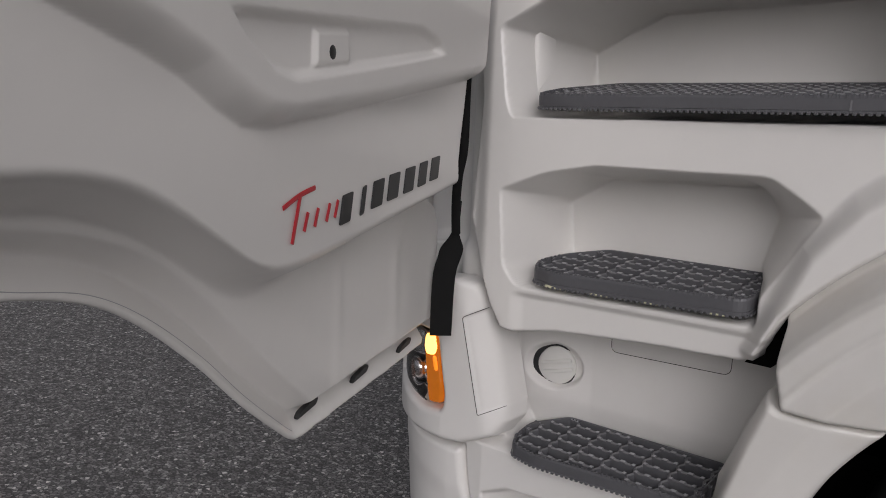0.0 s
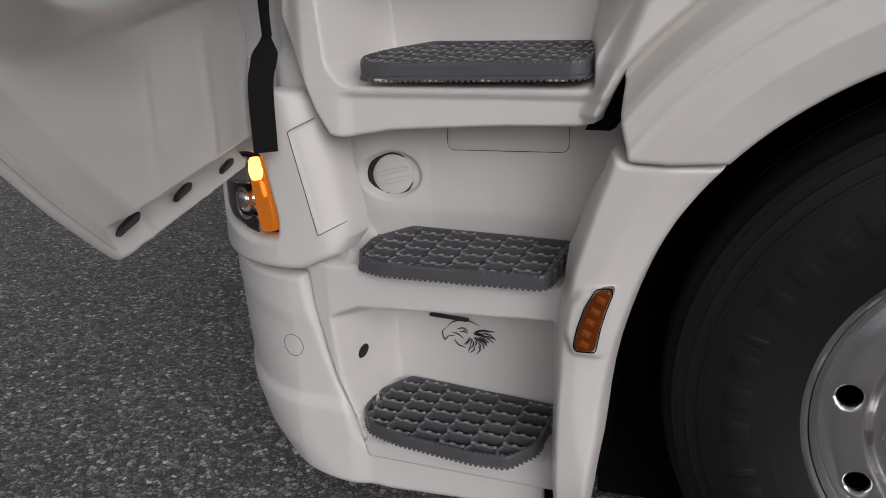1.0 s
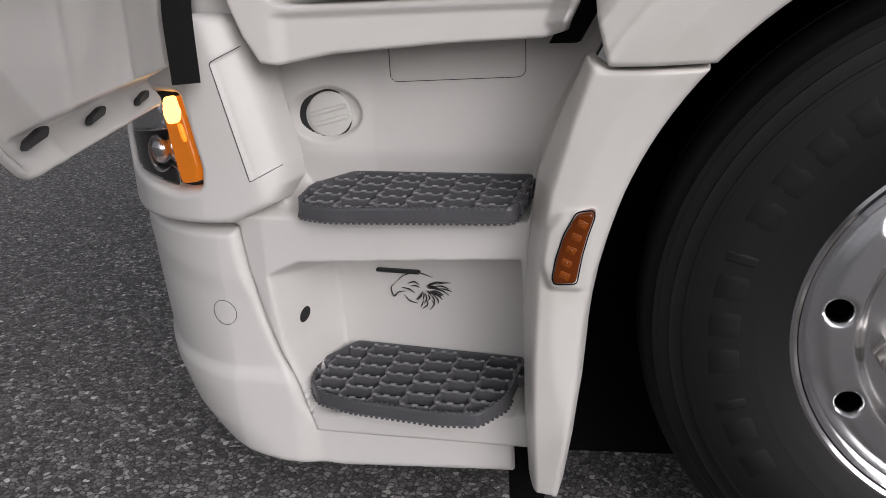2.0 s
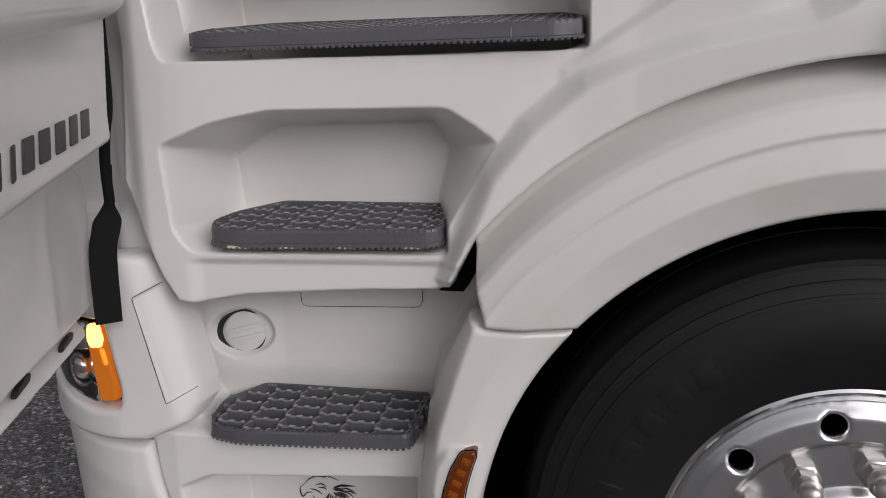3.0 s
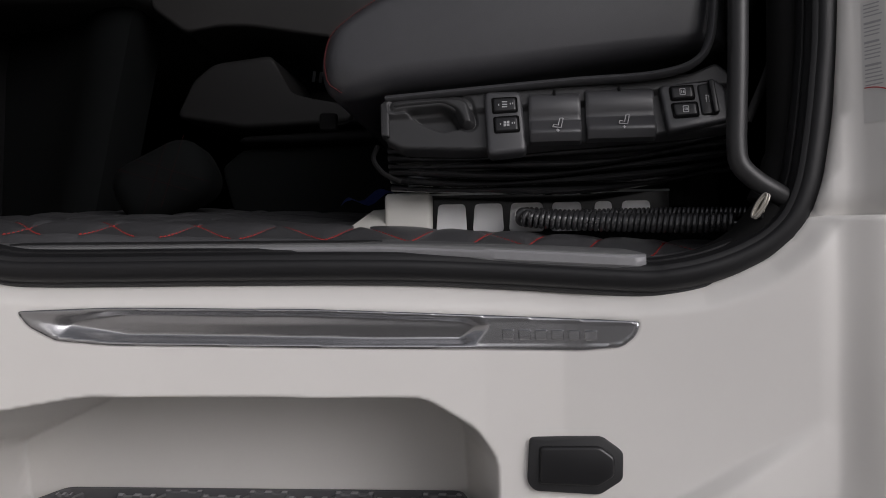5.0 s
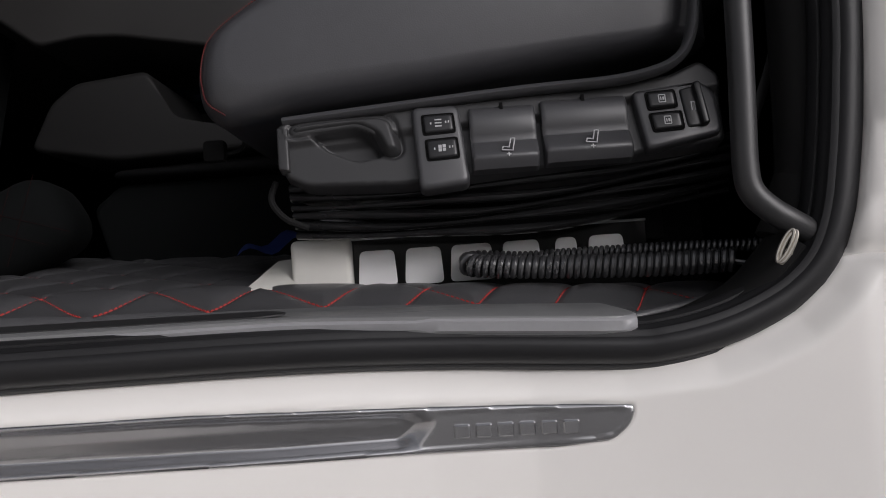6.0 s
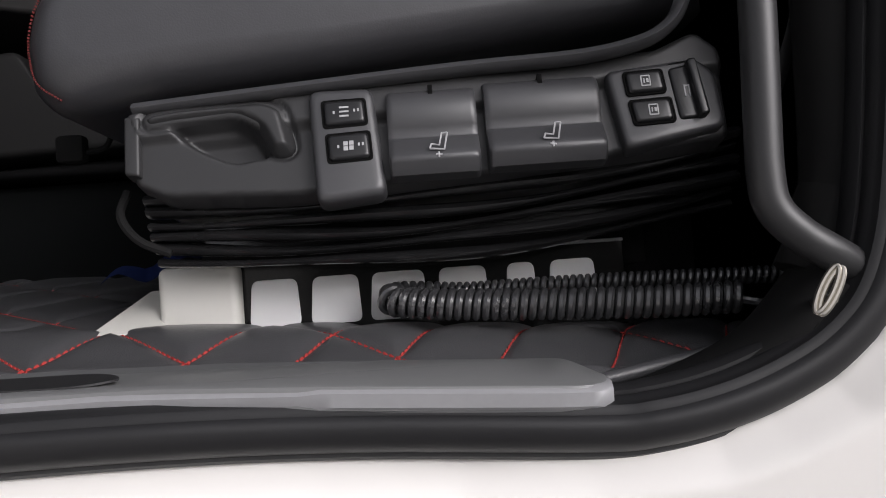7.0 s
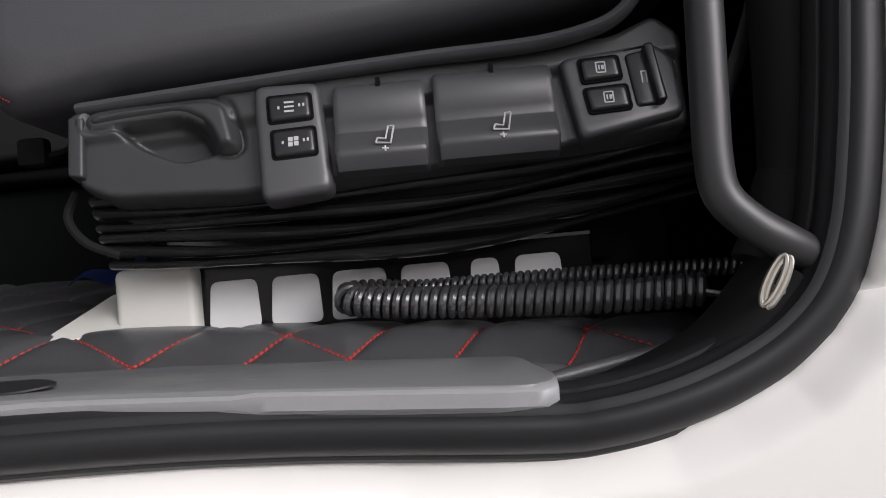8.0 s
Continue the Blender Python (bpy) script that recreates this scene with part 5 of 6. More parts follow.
for k in range(0, len(line) - 1):
    p, q = (np.array(v) + (cen - np.array(v)) * (0.0072 / 0.24, 0.0072 / 0.09) for v in (line[k], line[k] + (line[k + 1] - line[k]) * 0.55))
    tube(bm, [(p[0], 0.161, p[1]), (q[0], 0.161, q[1])], 0.0008, 5)
part("seam", bm, SEAM, cushion, smooth=False)
bm = bmesh.new()
block(bm, -0.25, -0.08, 0.2, 0.75, 1.9, 2.5, 0.05, 4)
part("backrest", bm, LEATHER, seat)
bm = bmesh.new()
block(bm, -0.5, -0.15, 0.27, 0.66, 1.6, 1.82, 0.01)
part("pedestal", bm, RUBBER, seat)

# the console leans: its face tips back at the top
CON = pose(0, 0.13, 1.775, -14, 0, 0) @ pose(0, 0, 0, 0, -2.2, 0)


def con(y):
    return CON @ upright(y)


def local(pts):
    inv = Matrix.Rotation(radians(-2.2), 4, "Y").inverted()
    return [((inv @ Vector((x, 0, z - 1.775))).x, (inv @ Vector((x, 0, z - 1.775))).z) for x, z in pts]


CONS = rounded(local([(-0.541, 1.8), (-0.535, 1.752), (-0.515, 1.742), (-0.43, 1.738), (-0.3, 1.744), (-0.147, 1.758), (-0.145, 1.82), (-0.16, 1.835), (-0.19, 1.822), (-0.35, 1.814), (-0.51, 1.806)]), 0.006)
NOOK = rounded(local([(-0.516, 1.789), (-0.47, 1.792), (-0.457, 1.7865), (-0.446, 1.764), (-0.4716, 1.7615), (-0.493, 1.7715)]), 0.006)
NOOK_IN = rounded(local([(-0.508, 1.787), (-0.472, 1.7885), (-0.4605, 1.7835), (-0.4505, 1.7665), (-0.471, 1.7645), (-0.4915, 1.774)]), 0.005)
GRIP = sd_poly(rounded(local([(-0.531, 1.7945), (-0.5245, 1.8), (-0.506, 1.8025), (-0.45, 1.804), (-0.437, 1.7975), (-0.4305, 1.77), (-0.4345, 1.7645), (-0.446, 1.7645), (-0.454, 1.783), (-0.4685, 1.7915), (-0.511, 1.7885), (-0.526, 1.7862)]), 0.006))


def con_depth(x, z):
    y = 0.016 * loft(NOOK, NOOK_IN, x, z) + 0.004 * ramp01(1 - np.abs(GRIP(x, z) - 0.0008) / 0.0026)
    return y - 0.006 * ramp01((z - 0.022 - 0.01 * ramp01((x + 0.3) / 0.1)) / 0.008)


console = part("side_console", sheet("side_console", (-0.56, -0.13, -0.06, 0.08), sd_poly(CONS), con_depth, SHADED_PLASTIC, 0.0018, 0.06, 0.004, CON), None, seat, "black plastic seat console")


def con_block(name, pts, front, mat, r=0.005, bev=0.003, parent=None, back=0.01):
    bm = bmesh.new()
    prism(bm, rounded(local(pts), r), -back, front, bev, 3, con(0.0))
    return part(name, bm, mat, parent or console)


part("lever_grip", sheet("lever_grip", (-0.545, -0.42, -0.03, 0.05), GRIP, lambda x, z: -0.009 * ramp01(-GRIP(x, z) / 0.007) ** 0.7, SHADED_PLASTIC, 0.0012, 0.012, 0.0, CON), None, console, "moulded lever grip")
con_block("lever_grip", [(-0.541, 1.797), (-0.531, 1.797), (-0.529, 1.755), (-0.539, 1.757)], 0.006, SHADED_PLASTIC, 0.002, 0.002)
housing = con_block("switch_housing", [(-0.421, 1.8045), (-0.379, 1.804), (-0.373, 1.7305), (-0.417, 1.7265)], 0.013, PLASTIC, 0.007, 0.005)
housing2 = con_block("switch_housing", [(-0.226, 1.806), (-0.164, 1.812), (-0.153, 1.8), (-0.152, 1.762), (-0.219, 1.75)], 0.01, PLASTIC, 0.006, 0.004)


def lever(x0, x1, zt, zb):
    """A seat lever: curved upper face, flat foot with a small mark, notch in its top edge."""
    bm = bmesh.new()
    prof = [(zt, 0.0), (zt, 0.006), (zt - 0.0015, 0.0095), (zt - 0.005, 0.0125), (zt - 0.01, 0.0148), (zt - 0.016, 0.0156), (zt - 0.022, 0.0146), (zt - 0.028, 0.0122), (zt - 0.0325, 0.0098), (zt - 0.0345, 0.01), (zt - 0.0365, 0.0125), (zt - 0.038, 0.0135), (zt - 0.046, 0.0178), (zt - 0.05, 0.0198), (zb + 0.0085, 0.0202), (zb + 0.006, 0.019), (zb, 0.012), (zb, 0.0)]
    xs = [x0, x0 + 0.0015, x0 + 0.004, x1 - 0.004, x1 - 0.0015, x1]
    sc = [0.86, 0.96, 1, 1, 0.96, 0.86]
    rows = []
    for x, s in zip(xs, sc):
        mid_z = (zt + zb) / 2
        row = []
        for z, o in prof:
            (lx, lz), = local([(x, mid_z + (z - mid_z) * (0.97 if s < 0.9 else 1))])
            row.append(bm.verts.new(CON @ Vector((lx, -o * s, lz))))
        rows.append(row)
    for a, b in zip(rows, rows[1:]):
        for j in range(len(prof) - 1):
            bm.faces.new((a[j], b[j], b[j + 1], a[j + 1]))
    bm.faces.new(rows[0])
    bm.faces.new(rows[-1][::-1])
    ob = part("seat_lever", bm, PLASTIC, console, "black seat adjusting lever")
    con_block("notch", [((x0 + x1) / 2 - 0.0015, zt + 0.001), ((x0 + x1) / 2 + 0.0015, zt + 0.001), ((x0 + x1) / 2 + 0.0015, zt - 0.008), ((x0 + x1) / 2 - 0.0015, zt - 0.008)], 0.0128, LINER, 0.0005, 0.0)
    bm = bmesh.new()
    cx = (x0 + x1) / 2 + 0.004
    for pts in ([(-0.007, -0.002), (0.002, -0.003), (0.0045, 0.008)], [(-0.006, 0.001), (-0.001, 0.0), (0.001, 0.008), (0.0045, 0.008)], [(-0.007, -0.002), (-0.006, 0.001)], [(-0.0035, -0.006), (0.0005, -0.0065)], [(-0.0015, -0.0045), (-0.0015, -0.008)]):
        line = []
        for dx, dz in pts:
            (lx, lz), = local([(cx + dx, zb + 0.0155 + dz)])
            line.append(CON @ Vector((lx, -0.0204, lz)))
        tube(bm, line, 0.00065, 6)
    part("seat_mark", bm, GREY, console)


lever(-0.3705, -0.313, 1.8015, 1.741)
lever(-0.3075, -0.2325, 1.804, 1.743)


def rocker(pts, parent, marks, front):
    cx, cz = np.mean(pts, 0)
    con_block("switch_gap", [(cx + (x - cx) * 1.12, cz + (z - cz) * 1.18) for x, z in pts], front - 0.0022, LINER, 0.003, 0.0)
    con_block("rocker_switch", pts, front, BUTTON, 0.003, 0.0025)
    for dx, dz, w, h in marks:
        con_block("switch_mark", [(cx + dx - w, cz + dz - h), (cx + dx + w, cz + dz - h), (cx + dx + w, cz + dz + h), (cx + dx - w, cz + dz + h)], front + 0.0004, GREY, 0.0002, 0.0, None, -front + 0.001)


HEAT = [(0.0, 0.003, 0.003, 0.0006), (0.0, 0.0, 0.003, 0.0006), (0.0, -0.003, 0.003, 0.0006), (0.0065, 0.0005, 0.0006, 0.001), (0.009, 0.0007, 0.0006, 0.001), (-0.0065, -0.0003, 0.0006, 0.001)]
FAN = [(-0.0018, 0.0015, 0.0014, 0.0014), (0.0018, 0.0018, 0.0014, 0.0014), (-0.0018, -0.0018, 0.0014, 0.0014), (0.0018, -0.0015, 0.0014, 0.0014), (0.0065, 0.0005, 0.0006, 0.001), (0.009, 0.0007, 0.0006, 0.001), (-0.0065, -0.0003, 0.0006, 0.001)]
LOCK = [(0.0, 0.0035, 0.0028, 0.0004), (0.0, -0.0035, 0.0028, 0.0004), (0.0028, 0.0, 0.0004, 0.0035), (-0.0028, 0.0, 0.0004, 0.0035), (-0.001, 0.0, 0.0004, 0.0016), (0.0012, 0.0, 0.0008, 0.0014)]
rocker([(-0.411, 1.794), (-0.385, 1.7945), (-0.384, 1.778), (-0.41, 1.777)], housing, HEAT, 0.0155)
rocker([(-0.409, 1.7705), (-0.383, 1.7715), (-0.382, 1.754), (-0.408, 1.753)], housing, FAN, 0.0155)
rocker([(-0.214, 1.802), (-0.19, 1.803), (-0.189, 1.788), (-0.213, 1.787)], housing2, LOCK, 0.0135)
rocker([(-0.213, 1.7815), (-0.187, 1.7825), (-0.186, 1.767), (-0.211, 1.766)], housing2, LOCK, 0.0135)
rocker([(-0.185, 1.804), (-0.168, 1.807), (-0.165, 1.768), (-0.182, 1.767)], housing2, [(0.0015, 0.0, 0.0004, 0.004), (-0.0015, 0.0, 0.0004, 0.004), (0.0, 0.004, 0.002, 0.0004)], 0.012)
con_block("switch_ridge", [(-0.174, 1.807), (-0.168, 1.808), (-0.164, 1.768), (-0.17, 1.767)], 0.018, BUTTON, 0.002, 0.002)

bm = bmesh.new()
tube(bm, smooth_path([(-0.535, 0.137, 1.803), (-0.43, 0.133, 1.809), (-0.32, 0.13, 1.815), (-0.247, 0.127, 1.817), (-0.21, 0.126, 1.822), (-0.188, 0.125, 1.83), (-0.174, 0.125, 1.846), (-0.166, 0.127, 1.88), (-0.16, 0.135, 1.96)], 6), 0.006, 10, (1.6, 0.8))
part("console_arm", bm, PLASTIC, console)
# bellows: wavy folds under the console
for k in range(6):
    bm = bmesh.new()
    z0 = 1.744 - k * 0.0079
    line = []
    for i in range(40):
        f = i / 39
        x = -0.535 + f * 0.4
        sag = -0.008 * math.sin(f * 3.0) * (0.4 + k * 0.23) + 0.022 * f * f * (1 - 0.07 * k) + 0.0012 * math.sin(f * 11 + 2.1 * k)
        line.append((x, 0.146 + 0.0045 * k + 0.004 * math.sin(f * 7 + 1.7 * k), z0 + sag))
    tube(bm, line, [0.0042 + 0.0014 * math.sin(i * 0.23 + 1.9 * k) for i in range(40)], 10, (2.2, 0.85), (0, 1, 0))
    part("bellows_fold", bm, FABRIC, seat)
bm = bmesh.new()
block(bm, -0.53, -0.13, 0.25, 0.6, 1.6, 1.76, 0.012)
part("bellows_core", bm, FABRIC, seat)
bm = bmesh.new()
tube(bm, smooth_path([(-0.548, 0.15, 1.752), (-0.552, 0.145, 1.735), (-0.54, 0.142, 1.718), (-0.52, 0.145, 1.708)], 6), 0.003, 8)
part("hose", bm, STRAP, seat)
bm = bmesh.new()
block(bm, -0.523, -0.18, 0.228, 0.24, 1.68, 1.712, 0.002)
part("lower_rail", bm, STRAP, seat)

# lit name board with plain pale blocks, held by a cream bracket ---------------
board = tagged(new("name_board"), "gloss black board with pale block marks and cream end bracket", "sign")
bm = bmesh.new()
block(bm, -0.5, -0.2, 0.218, 0.226, 1.635, 1.7, 0.001, 1)
part("plate", bm, GLOSSBLACK, board, smooth=False)
bm = bmesh.new()
block(bm, -0.5, -0.2, 0.2165, 0.2275, 1.698, 1.7006, 0.0005, 1)
part("top_edge", bm, GREY, board, smooth=False)


for k, (x0, x1) in enumerate(((-0.487, -0.448), (-0.441, -0.402), (-0.396, -0.352), (-0.345, -0.305), (-0.293, -0.268), (-0.26, -0.222))):
    bm = bmesh.new()
    prism(bm, rounded([(x0, 1.651), (x1, 1.651), (x1 - 0.002, 1.687), (x0 + 0.003, 1.687)], 0.006), 0.0, 0.0016, 0.0004, 1, upright(0.2185))
    part("pale_mark", bm, WHITE, board, smooth=False)
bm = bmesh.new()
block(bm, -0.55, -0.491, 0.202, 0.235, 1.642, 1.701, 0.006, 3)
foot = [(-0.588, 0.17, 1.6565), (-0.556, 0.174, 1.656), (-0.545, 0.19, 1.6545), (-0.54, 0.215, 1.662), (-0.535, 0.26, 1.684), (-0.56, 0.262, 1.686), (-0.574, 0.26, 1.685)]
top, low = [bm.verts.new(p) for p in foot], [bm.verts.new((x, y, z - 0.004)) for x, y, z in foot]
bm.faces.new(top)
bm.faces.new(low[::-1])
for j in range(7):
    bm.faces.new((low[j], low[(j + 1) % 7], top[(j + 1) % 7], top[j]))
part("bracket", bm, BRACKET, board, "cream plastic end bracket")

# coiled cable -----------------------------------------------------------------
cable = tagged(new("coiled_cable"), "black coiled cable on a steel key ring", "cable")


def coil(p0, p1, r, turns, wire, sag):
    p0, p1 = Vector(p0), Vector(p1)
    d = (p1 - p0).normalized()
    u = d.cross(Vector((0, 0, 1))).normalized()
    w = u.cross(d)
    line, n = [], turns * 14
    for i in range(n + 1):
        f = i / n
        a = 2 * math.pi * turns * f
        line.append(p0 + (p1 - p0) * f - Vector((0, 0, sag * math.sin(math.pi * f))) + (u * math.cos(a) + w * math.sin(a)) * r)
    bm = bmesh.new()
    tube(bm, line, wire, 6, up=tuple(d))
    return bm


# one cable: a thick coil, a turn, and a thinner stretched coil behind it
way = smooth_path([(-0.148, 0.128, 1.6535), (-0.2, 0.14, 1.6535), (-0.26, 0.15, 1.656), (-0.32, 0.16, 1.6595), (-0.356, 0.166, 1.6625), (-0.3745, 0.173, 1.665), (-0.3765, 0.183, 1.6675), (-0.36, 0.19, 1.6685), (-0.32, 0.19, 1.669), (-0.26, 0.182, 1.669), (-0.2, 0.172, 1.668), (-0.105, 0.158, 1.6655)], 40)
bm, line, turn_a = bmesh.new(), [], 0.0
run = np.concatenate([[0], np.cumsum([np.linalg.norm(q - p) for p, q in zip(way, way[1:])])])
goal = 0.0
wires = []
while goal < run[-1]:
    k = min(int(np.searchsorted(run, goal)), len(way) - 1)
    d = Vector(way[min(k + 1, len(way) - 1)] - way[max(k - 1, 0)]).normalized()
    u = d.cross(Vector((0, 0, 1))).normalized()
    w = u.cross(d)
    thin = float(ramp01(np.array((goal - 0.245) / 0.06)))
    r = 0.0084 - 0.0039 * thin
    c = Vector([float(np.interp(goal, run, [p[a] for p in way])) for a in range(3)])
    line.append(c + (u * math.cos(turn_a) + w * math.sin(turn_a)) * r)
    wires.append(0.003 - 0.001 * thin)
    turn_a += 2 * math.pi / 18
    goal += (0.0063 - 0.0012 * thin) / 18
tube(bm, line, wires, 8)
part("coil", bm, CABLE, cable)
bm = bmesh.new()
tube(bm, smooth_path([(-0.155, 0.126, 1.653), (-0.138, 0.115, 1.649), (-0.14, 0.06, 1.65), (-0.158, 0.002, 1.656)], 6), 0.0026, 8)
part("lead", bm, CABLE, cable)
bm = bmesh.new()
for k in range(2):
    ringp = [Vector((-0.1595 + 0.0019 * k, -0.004 - 0.0006 * k, 1.6605 - 0.001 * k)) + (Vector((0.52, 0.1, 0.85)).normalized() * math.cos(a) * 0.0128 + Vector((0.78, -0.55, -0.3)).normalized() * math.sin(a) * 0.003) for a in np.linspace(0, 2 * math.pi, 40, endpoint=False)]
    tube(bm, ringp, 0.0014, 8, closed=True)
part("key_ring", bm, STEEL, cable, "bright steel split ring")
bm = bmesh.new()
block(bm, -0.1605, -0.1545, -0.006, -0.001, 1.653, 1.6575, 0.002)
part("clasp", bm, STEEL, cable)

# grab handle by the rear of the opening ---------------------------------------
bm = bmesh.new()
tube(bm, smooth_path([(-0.158, 0.045, 2.3), (-0.163, 0.032, 1.95), (-0.166, 0.03, 1.82), (-0.1685, 0.03, 1.755), (-0.1695, 0.03, 1.722), (-0.1665, 0.03, 1.7035), (-0.153, 0.03, 1.6885), (-0.134, 0.033, 1.6765), (-0.1, 0.05, 1.66)], 8), 0.0099, 18)
part("grab_handle", bm, SHADED_PLASTIC, truck, "black grab handle")
# steel coil spring glimpsed behind the handle
bm = coil((-0.118, 0.07, 1.69), (-0.1, 0.075, 1.71), 0.012, 3, 0.0012, 0.0)
part("wire_coil", bm, STEEL, cable)

# seat belt webbing that hangs behind the handle
bm = bmesh.new()
tube(bm, smooth_path([(-0.085, 0.1, 2.1), (-0.092, 0.095, 1.92), (-0.114, 0.09, 1.826), (-0.142, 0.09, 1.757)], 6), 0.0045, 8, (0.25, 1.0))
part("seat_belt", bm, TUNNEL, seat, "dark seat belt webbing")

# dashboard, and tunnel and footwell pieces coloured near black for the cab's shade
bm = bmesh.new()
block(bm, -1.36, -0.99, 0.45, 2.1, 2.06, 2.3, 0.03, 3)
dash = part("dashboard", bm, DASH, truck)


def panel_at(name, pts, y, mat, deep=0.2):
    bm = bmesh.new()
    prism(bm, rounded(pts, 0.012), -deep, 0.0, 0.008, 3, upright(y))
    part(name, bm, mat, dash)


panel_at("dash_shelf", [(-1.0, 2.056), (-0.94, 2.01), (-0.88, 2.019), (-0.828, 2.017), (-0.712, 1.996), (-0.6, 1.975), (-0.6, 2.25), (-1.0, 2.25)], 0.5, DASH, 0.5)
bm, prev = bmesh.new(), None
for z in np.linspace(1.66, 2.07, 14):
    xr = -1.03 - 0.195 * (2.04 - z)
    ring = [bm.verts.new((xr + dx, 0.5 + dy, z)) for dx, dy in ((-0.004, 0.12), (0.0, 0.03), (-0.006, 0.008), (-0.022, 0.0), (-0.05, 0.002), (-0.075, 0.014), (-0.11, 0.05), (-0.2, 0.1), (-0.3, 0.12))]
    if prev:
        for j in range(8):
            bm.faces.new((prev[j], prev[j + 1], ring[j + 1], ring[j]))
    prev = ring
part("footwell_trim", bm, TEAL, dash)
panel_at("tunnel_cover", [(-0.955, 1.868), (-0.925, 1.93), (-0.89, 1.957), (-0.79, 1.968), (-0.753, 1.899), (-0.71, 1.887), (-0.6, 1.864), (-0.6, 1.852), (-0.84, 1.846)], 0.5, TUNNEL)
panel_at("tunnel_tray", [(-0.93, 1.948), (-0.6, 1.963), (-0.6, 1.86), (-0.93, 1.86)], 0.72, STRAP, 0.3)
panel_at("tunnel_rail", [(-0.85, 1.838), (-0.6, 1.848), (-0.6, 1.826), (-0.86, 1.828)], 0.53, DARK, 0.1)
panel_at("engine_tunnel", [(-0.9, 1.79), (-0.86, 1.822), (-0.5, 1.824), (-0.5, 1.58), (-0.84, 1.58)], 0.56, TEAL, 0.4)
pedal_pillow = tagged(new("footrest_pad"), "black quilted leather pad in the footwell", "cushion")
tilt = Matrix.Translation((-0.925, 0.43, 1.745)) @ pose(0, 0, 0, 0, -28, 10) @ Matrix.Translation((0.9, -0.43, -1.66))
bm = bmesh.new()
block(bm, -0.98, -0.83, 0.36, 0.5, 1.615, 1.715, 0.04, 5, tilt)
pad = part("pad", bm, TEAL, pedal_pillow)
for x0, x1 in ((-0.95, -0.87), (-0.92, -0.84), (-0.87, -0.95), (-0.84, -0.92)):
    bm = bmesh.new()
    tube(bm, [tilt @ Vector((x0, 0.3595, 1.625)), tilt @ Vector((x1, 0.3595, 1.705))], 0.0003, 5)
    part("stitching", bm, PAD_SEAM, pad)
# buckle that hangs under the seat
bm = bmesh.new()
block(bm, -0.65, -0.626, 0.27, 0.285, 1.796, 1.819, 0.004, 2)
tube(bm, smooth_path([(-0.628, 0.278, 1.804), (-0.611, 0.278, 1.808), (-0.604, 0.275, 1.822), (-0.604, 0.27, 1.85)], 5), 0.0025, 8)
part("buckle", bm, STRAP, seat)

# blue cloth tucked beside the seat, and a bottle lying behind it
cloth = bmesh.new()
grid = [[cloth.verts.new((-0.625 + 0.07 * i / 9, 0.285 + 0.09 * j / 7, 1.693 + 0.022 * math.sin(i * 0.9 + j * 0.5) * 0.3 + 0.02 * j / 7 + 0.012 * i / 9)) for i in range(10)] for j in range(8)]
for r, t in zip(grid, grid[1:]):
    for k in range(9):
        cloth.faces.new((r[k], r[k + 1], t[k + 1], t[k]))
bmesh.ops.solidify(cloth, geom=list(cloth.faces), thickness=0.012)
tagged(part("cloth", cloth, BLUE, None, "crumpled deep blue cloth beside the seat"), category="cloth")
bottle = tagged(new("bottle"), "dark blue plastic bottle with pale print, lying", "bottle")
lean = Matrix.Translation((-0.784, 0.8, 1.996)) @ pose(0, 0, 0, 0, -82, 0)
bm = bmesh.new()
lathe(bm, [(0.0, -0.15), (0.03, -0.15), (0.035, -0.144), (0.036, -0.1), (0.034, -0.09), (0.036, -0.08), (0.036, 0.0), (0.034, 0.02), (0.026, 0.044), (0.016, 0.06), (0.0135, 0.064), (0.0135, 0.082), (0.0, 0.083)], 32, "Z")
bmesh.ops.transform(bm, matrix=lean, verts=bm.verts)
body = part("body", bm, BOTTLE, bottle)
for k in range(4):
    bm = bmesh.new()
    block(bm, -0.011, 0.011, -0.0372, -0.0355, 0.0 - 0.014 * k, 0.006 - 0.014 * k, 0.0003, 1, lean)
    part("print_bar", bm, GREY, body, smooth=False)

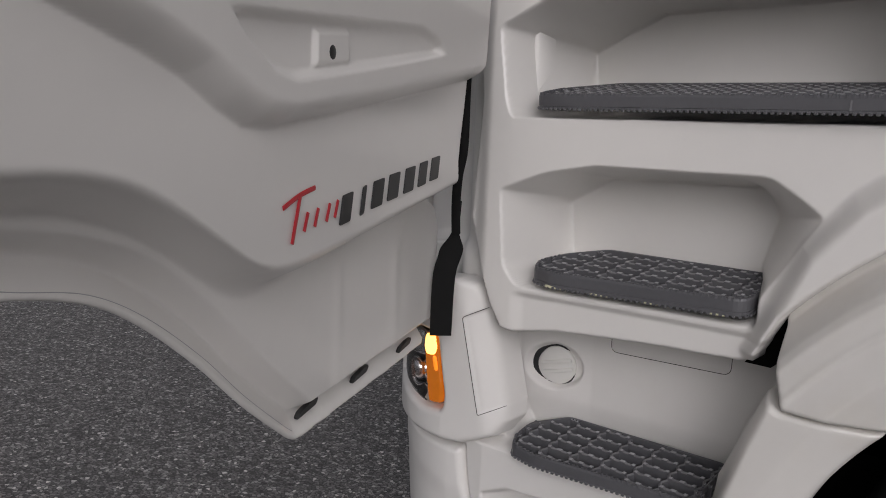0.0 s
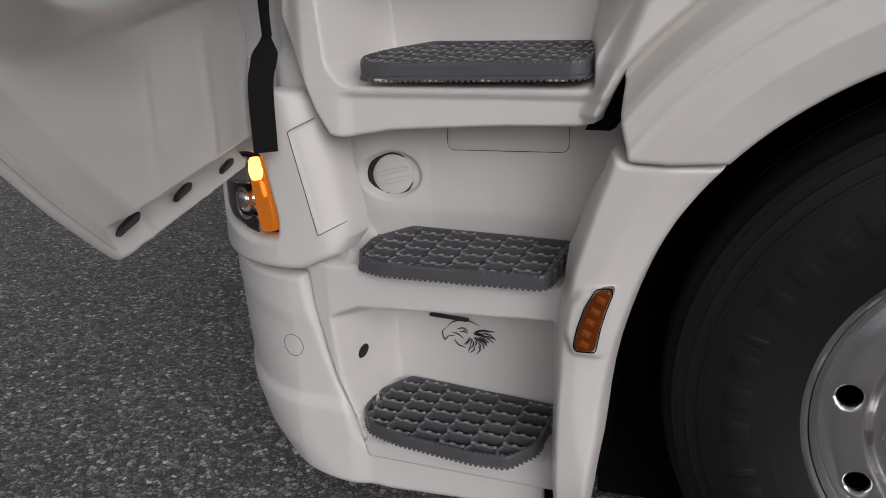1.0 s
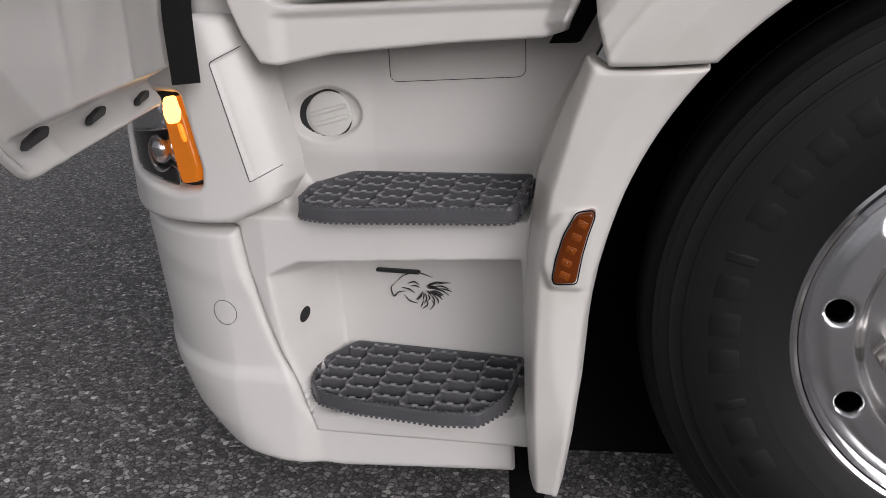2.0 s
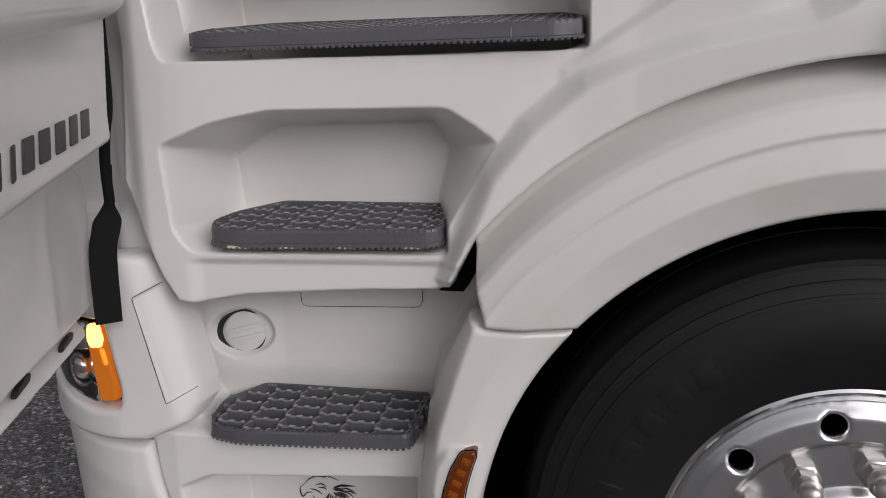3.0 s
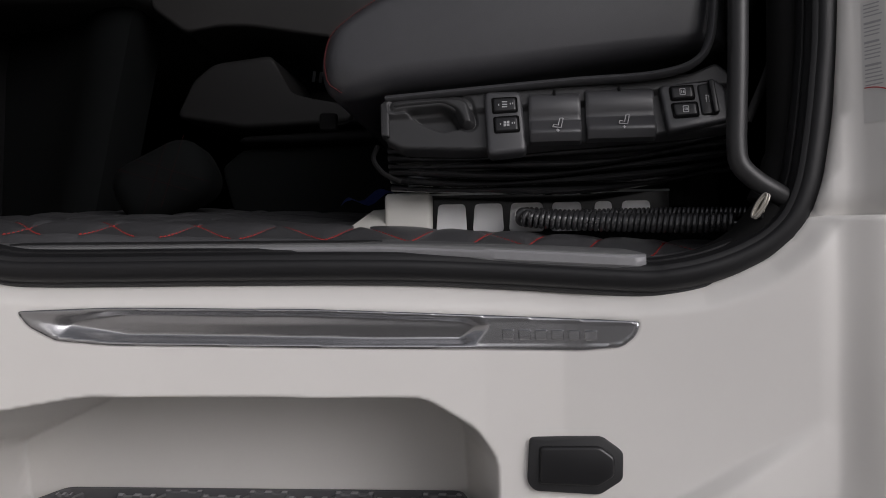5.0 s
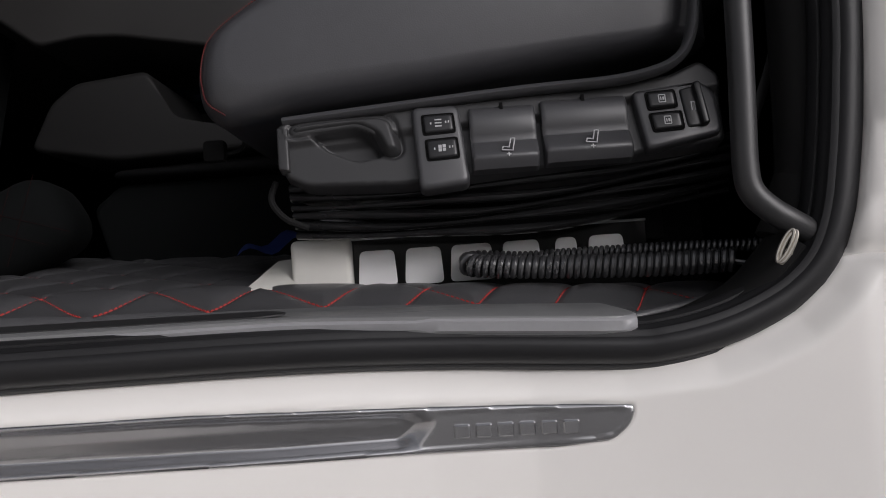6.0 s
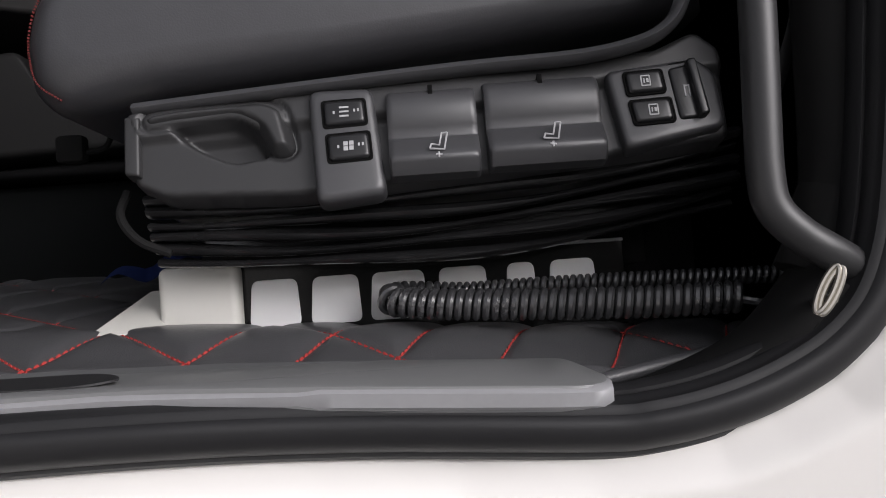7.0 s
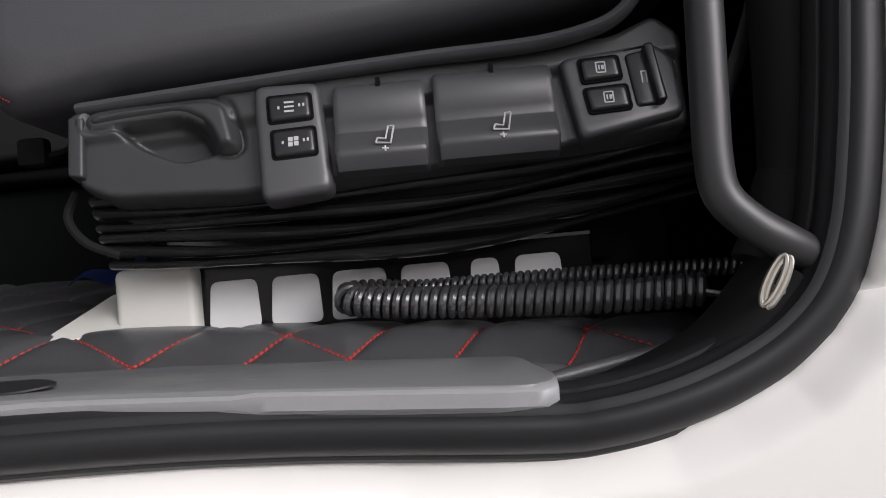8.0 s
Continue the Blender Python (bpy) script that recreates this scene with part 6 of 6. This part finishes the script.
# paper sticker on the cab wall ------------------------------------------------
bm = bmesh.new()
def lay(bm, x0, x1, z0, z1, lift, nx=8, nz=8):
    """A thin film that follows the cab wall."""
    grid = [[bm.verts.new((x, float(wall_depth(np.array(x), np.array(z))) - lift, z)) for x in np.linspace(x0, x1, nx)] for z in np.linspace(z0, z1, nz)]
    for r, s in zip(grid, grid[1:]):
        for k in range(nx - 1):
            bm.faces.new((r[k], r[k + 1], s[k + 1], s[k]))


lay(bm, -0.06, -0.026, 1.736, 1.85, 0.0007)
st = part("sticker", bm, STICKER, truck, "pale paper sticker with small print", smooth=False)
rng = random.Random(8)
for k in range(22):
    z = 1.846 - 0.0036 * k
    if k in (4, 9, 15):
        continue
    bm = bmesh.new()
    lay(bm, -0.0585, -0.0475 + rng.uniform(-0.002, 0.0), z, z + (0.0022 if k in (5, 10, 16) else 0.0012), 0.0012, 4, 2)
    part("print_bar", bm, GREY, st, smooth=False)
    if k < 18:
        bm = bmesh.new()
        lay(bm, -0.0425, -0.031 + rng.uniform(-0.002, 0.0), z, z + 0.001, 0.0012, 4, 2)
        part("print_bar", bm, GREY, st, smooth=False)
bm = bmesh.new()
arch = [(-0.058 + 0.0215 * math.sin(a), 1.742 + 0.027 * math.cos(a)) for a in np.linspace(-0.05, 1.65, 14)]
tube(bm, [(x, float(wall_depth(np.array(x), np.array(z))) - 0.0011, z) for x, z in arch], 0.0005, 6)
part("red_scale", bm, RED, st)

# plain dark rim round the yard, unseen, added to close off the low sky
bm = bmesh.new()
ring = [(70 * math.cos(a), 70 * math.sin(a)) for a in np.linspace(0, 2 * math.pi, 48, endpoint=False)]
lo, hi = [bm.verts.new((x, y, -0.2)) for x, y in ring], [bm.verts.new((x, y, 7 + 1.5 * math.sin(5 * i))) for i, (x, y) in enumerate(ring)]
for k in range(48):
    bm.faces.new((lo[k], lo[(k + 1) % 48], hi[(k + 1) % 48], hi[k]))
tagged(part("backdrop", bm, material("dark_sky_rim", (0.05, 0.06, 0.04), 0.9, vary=0.4, scale=4), None, "unseen dark rim that closes off the low sky", smooth=False), category="backdrop", kind="structure")
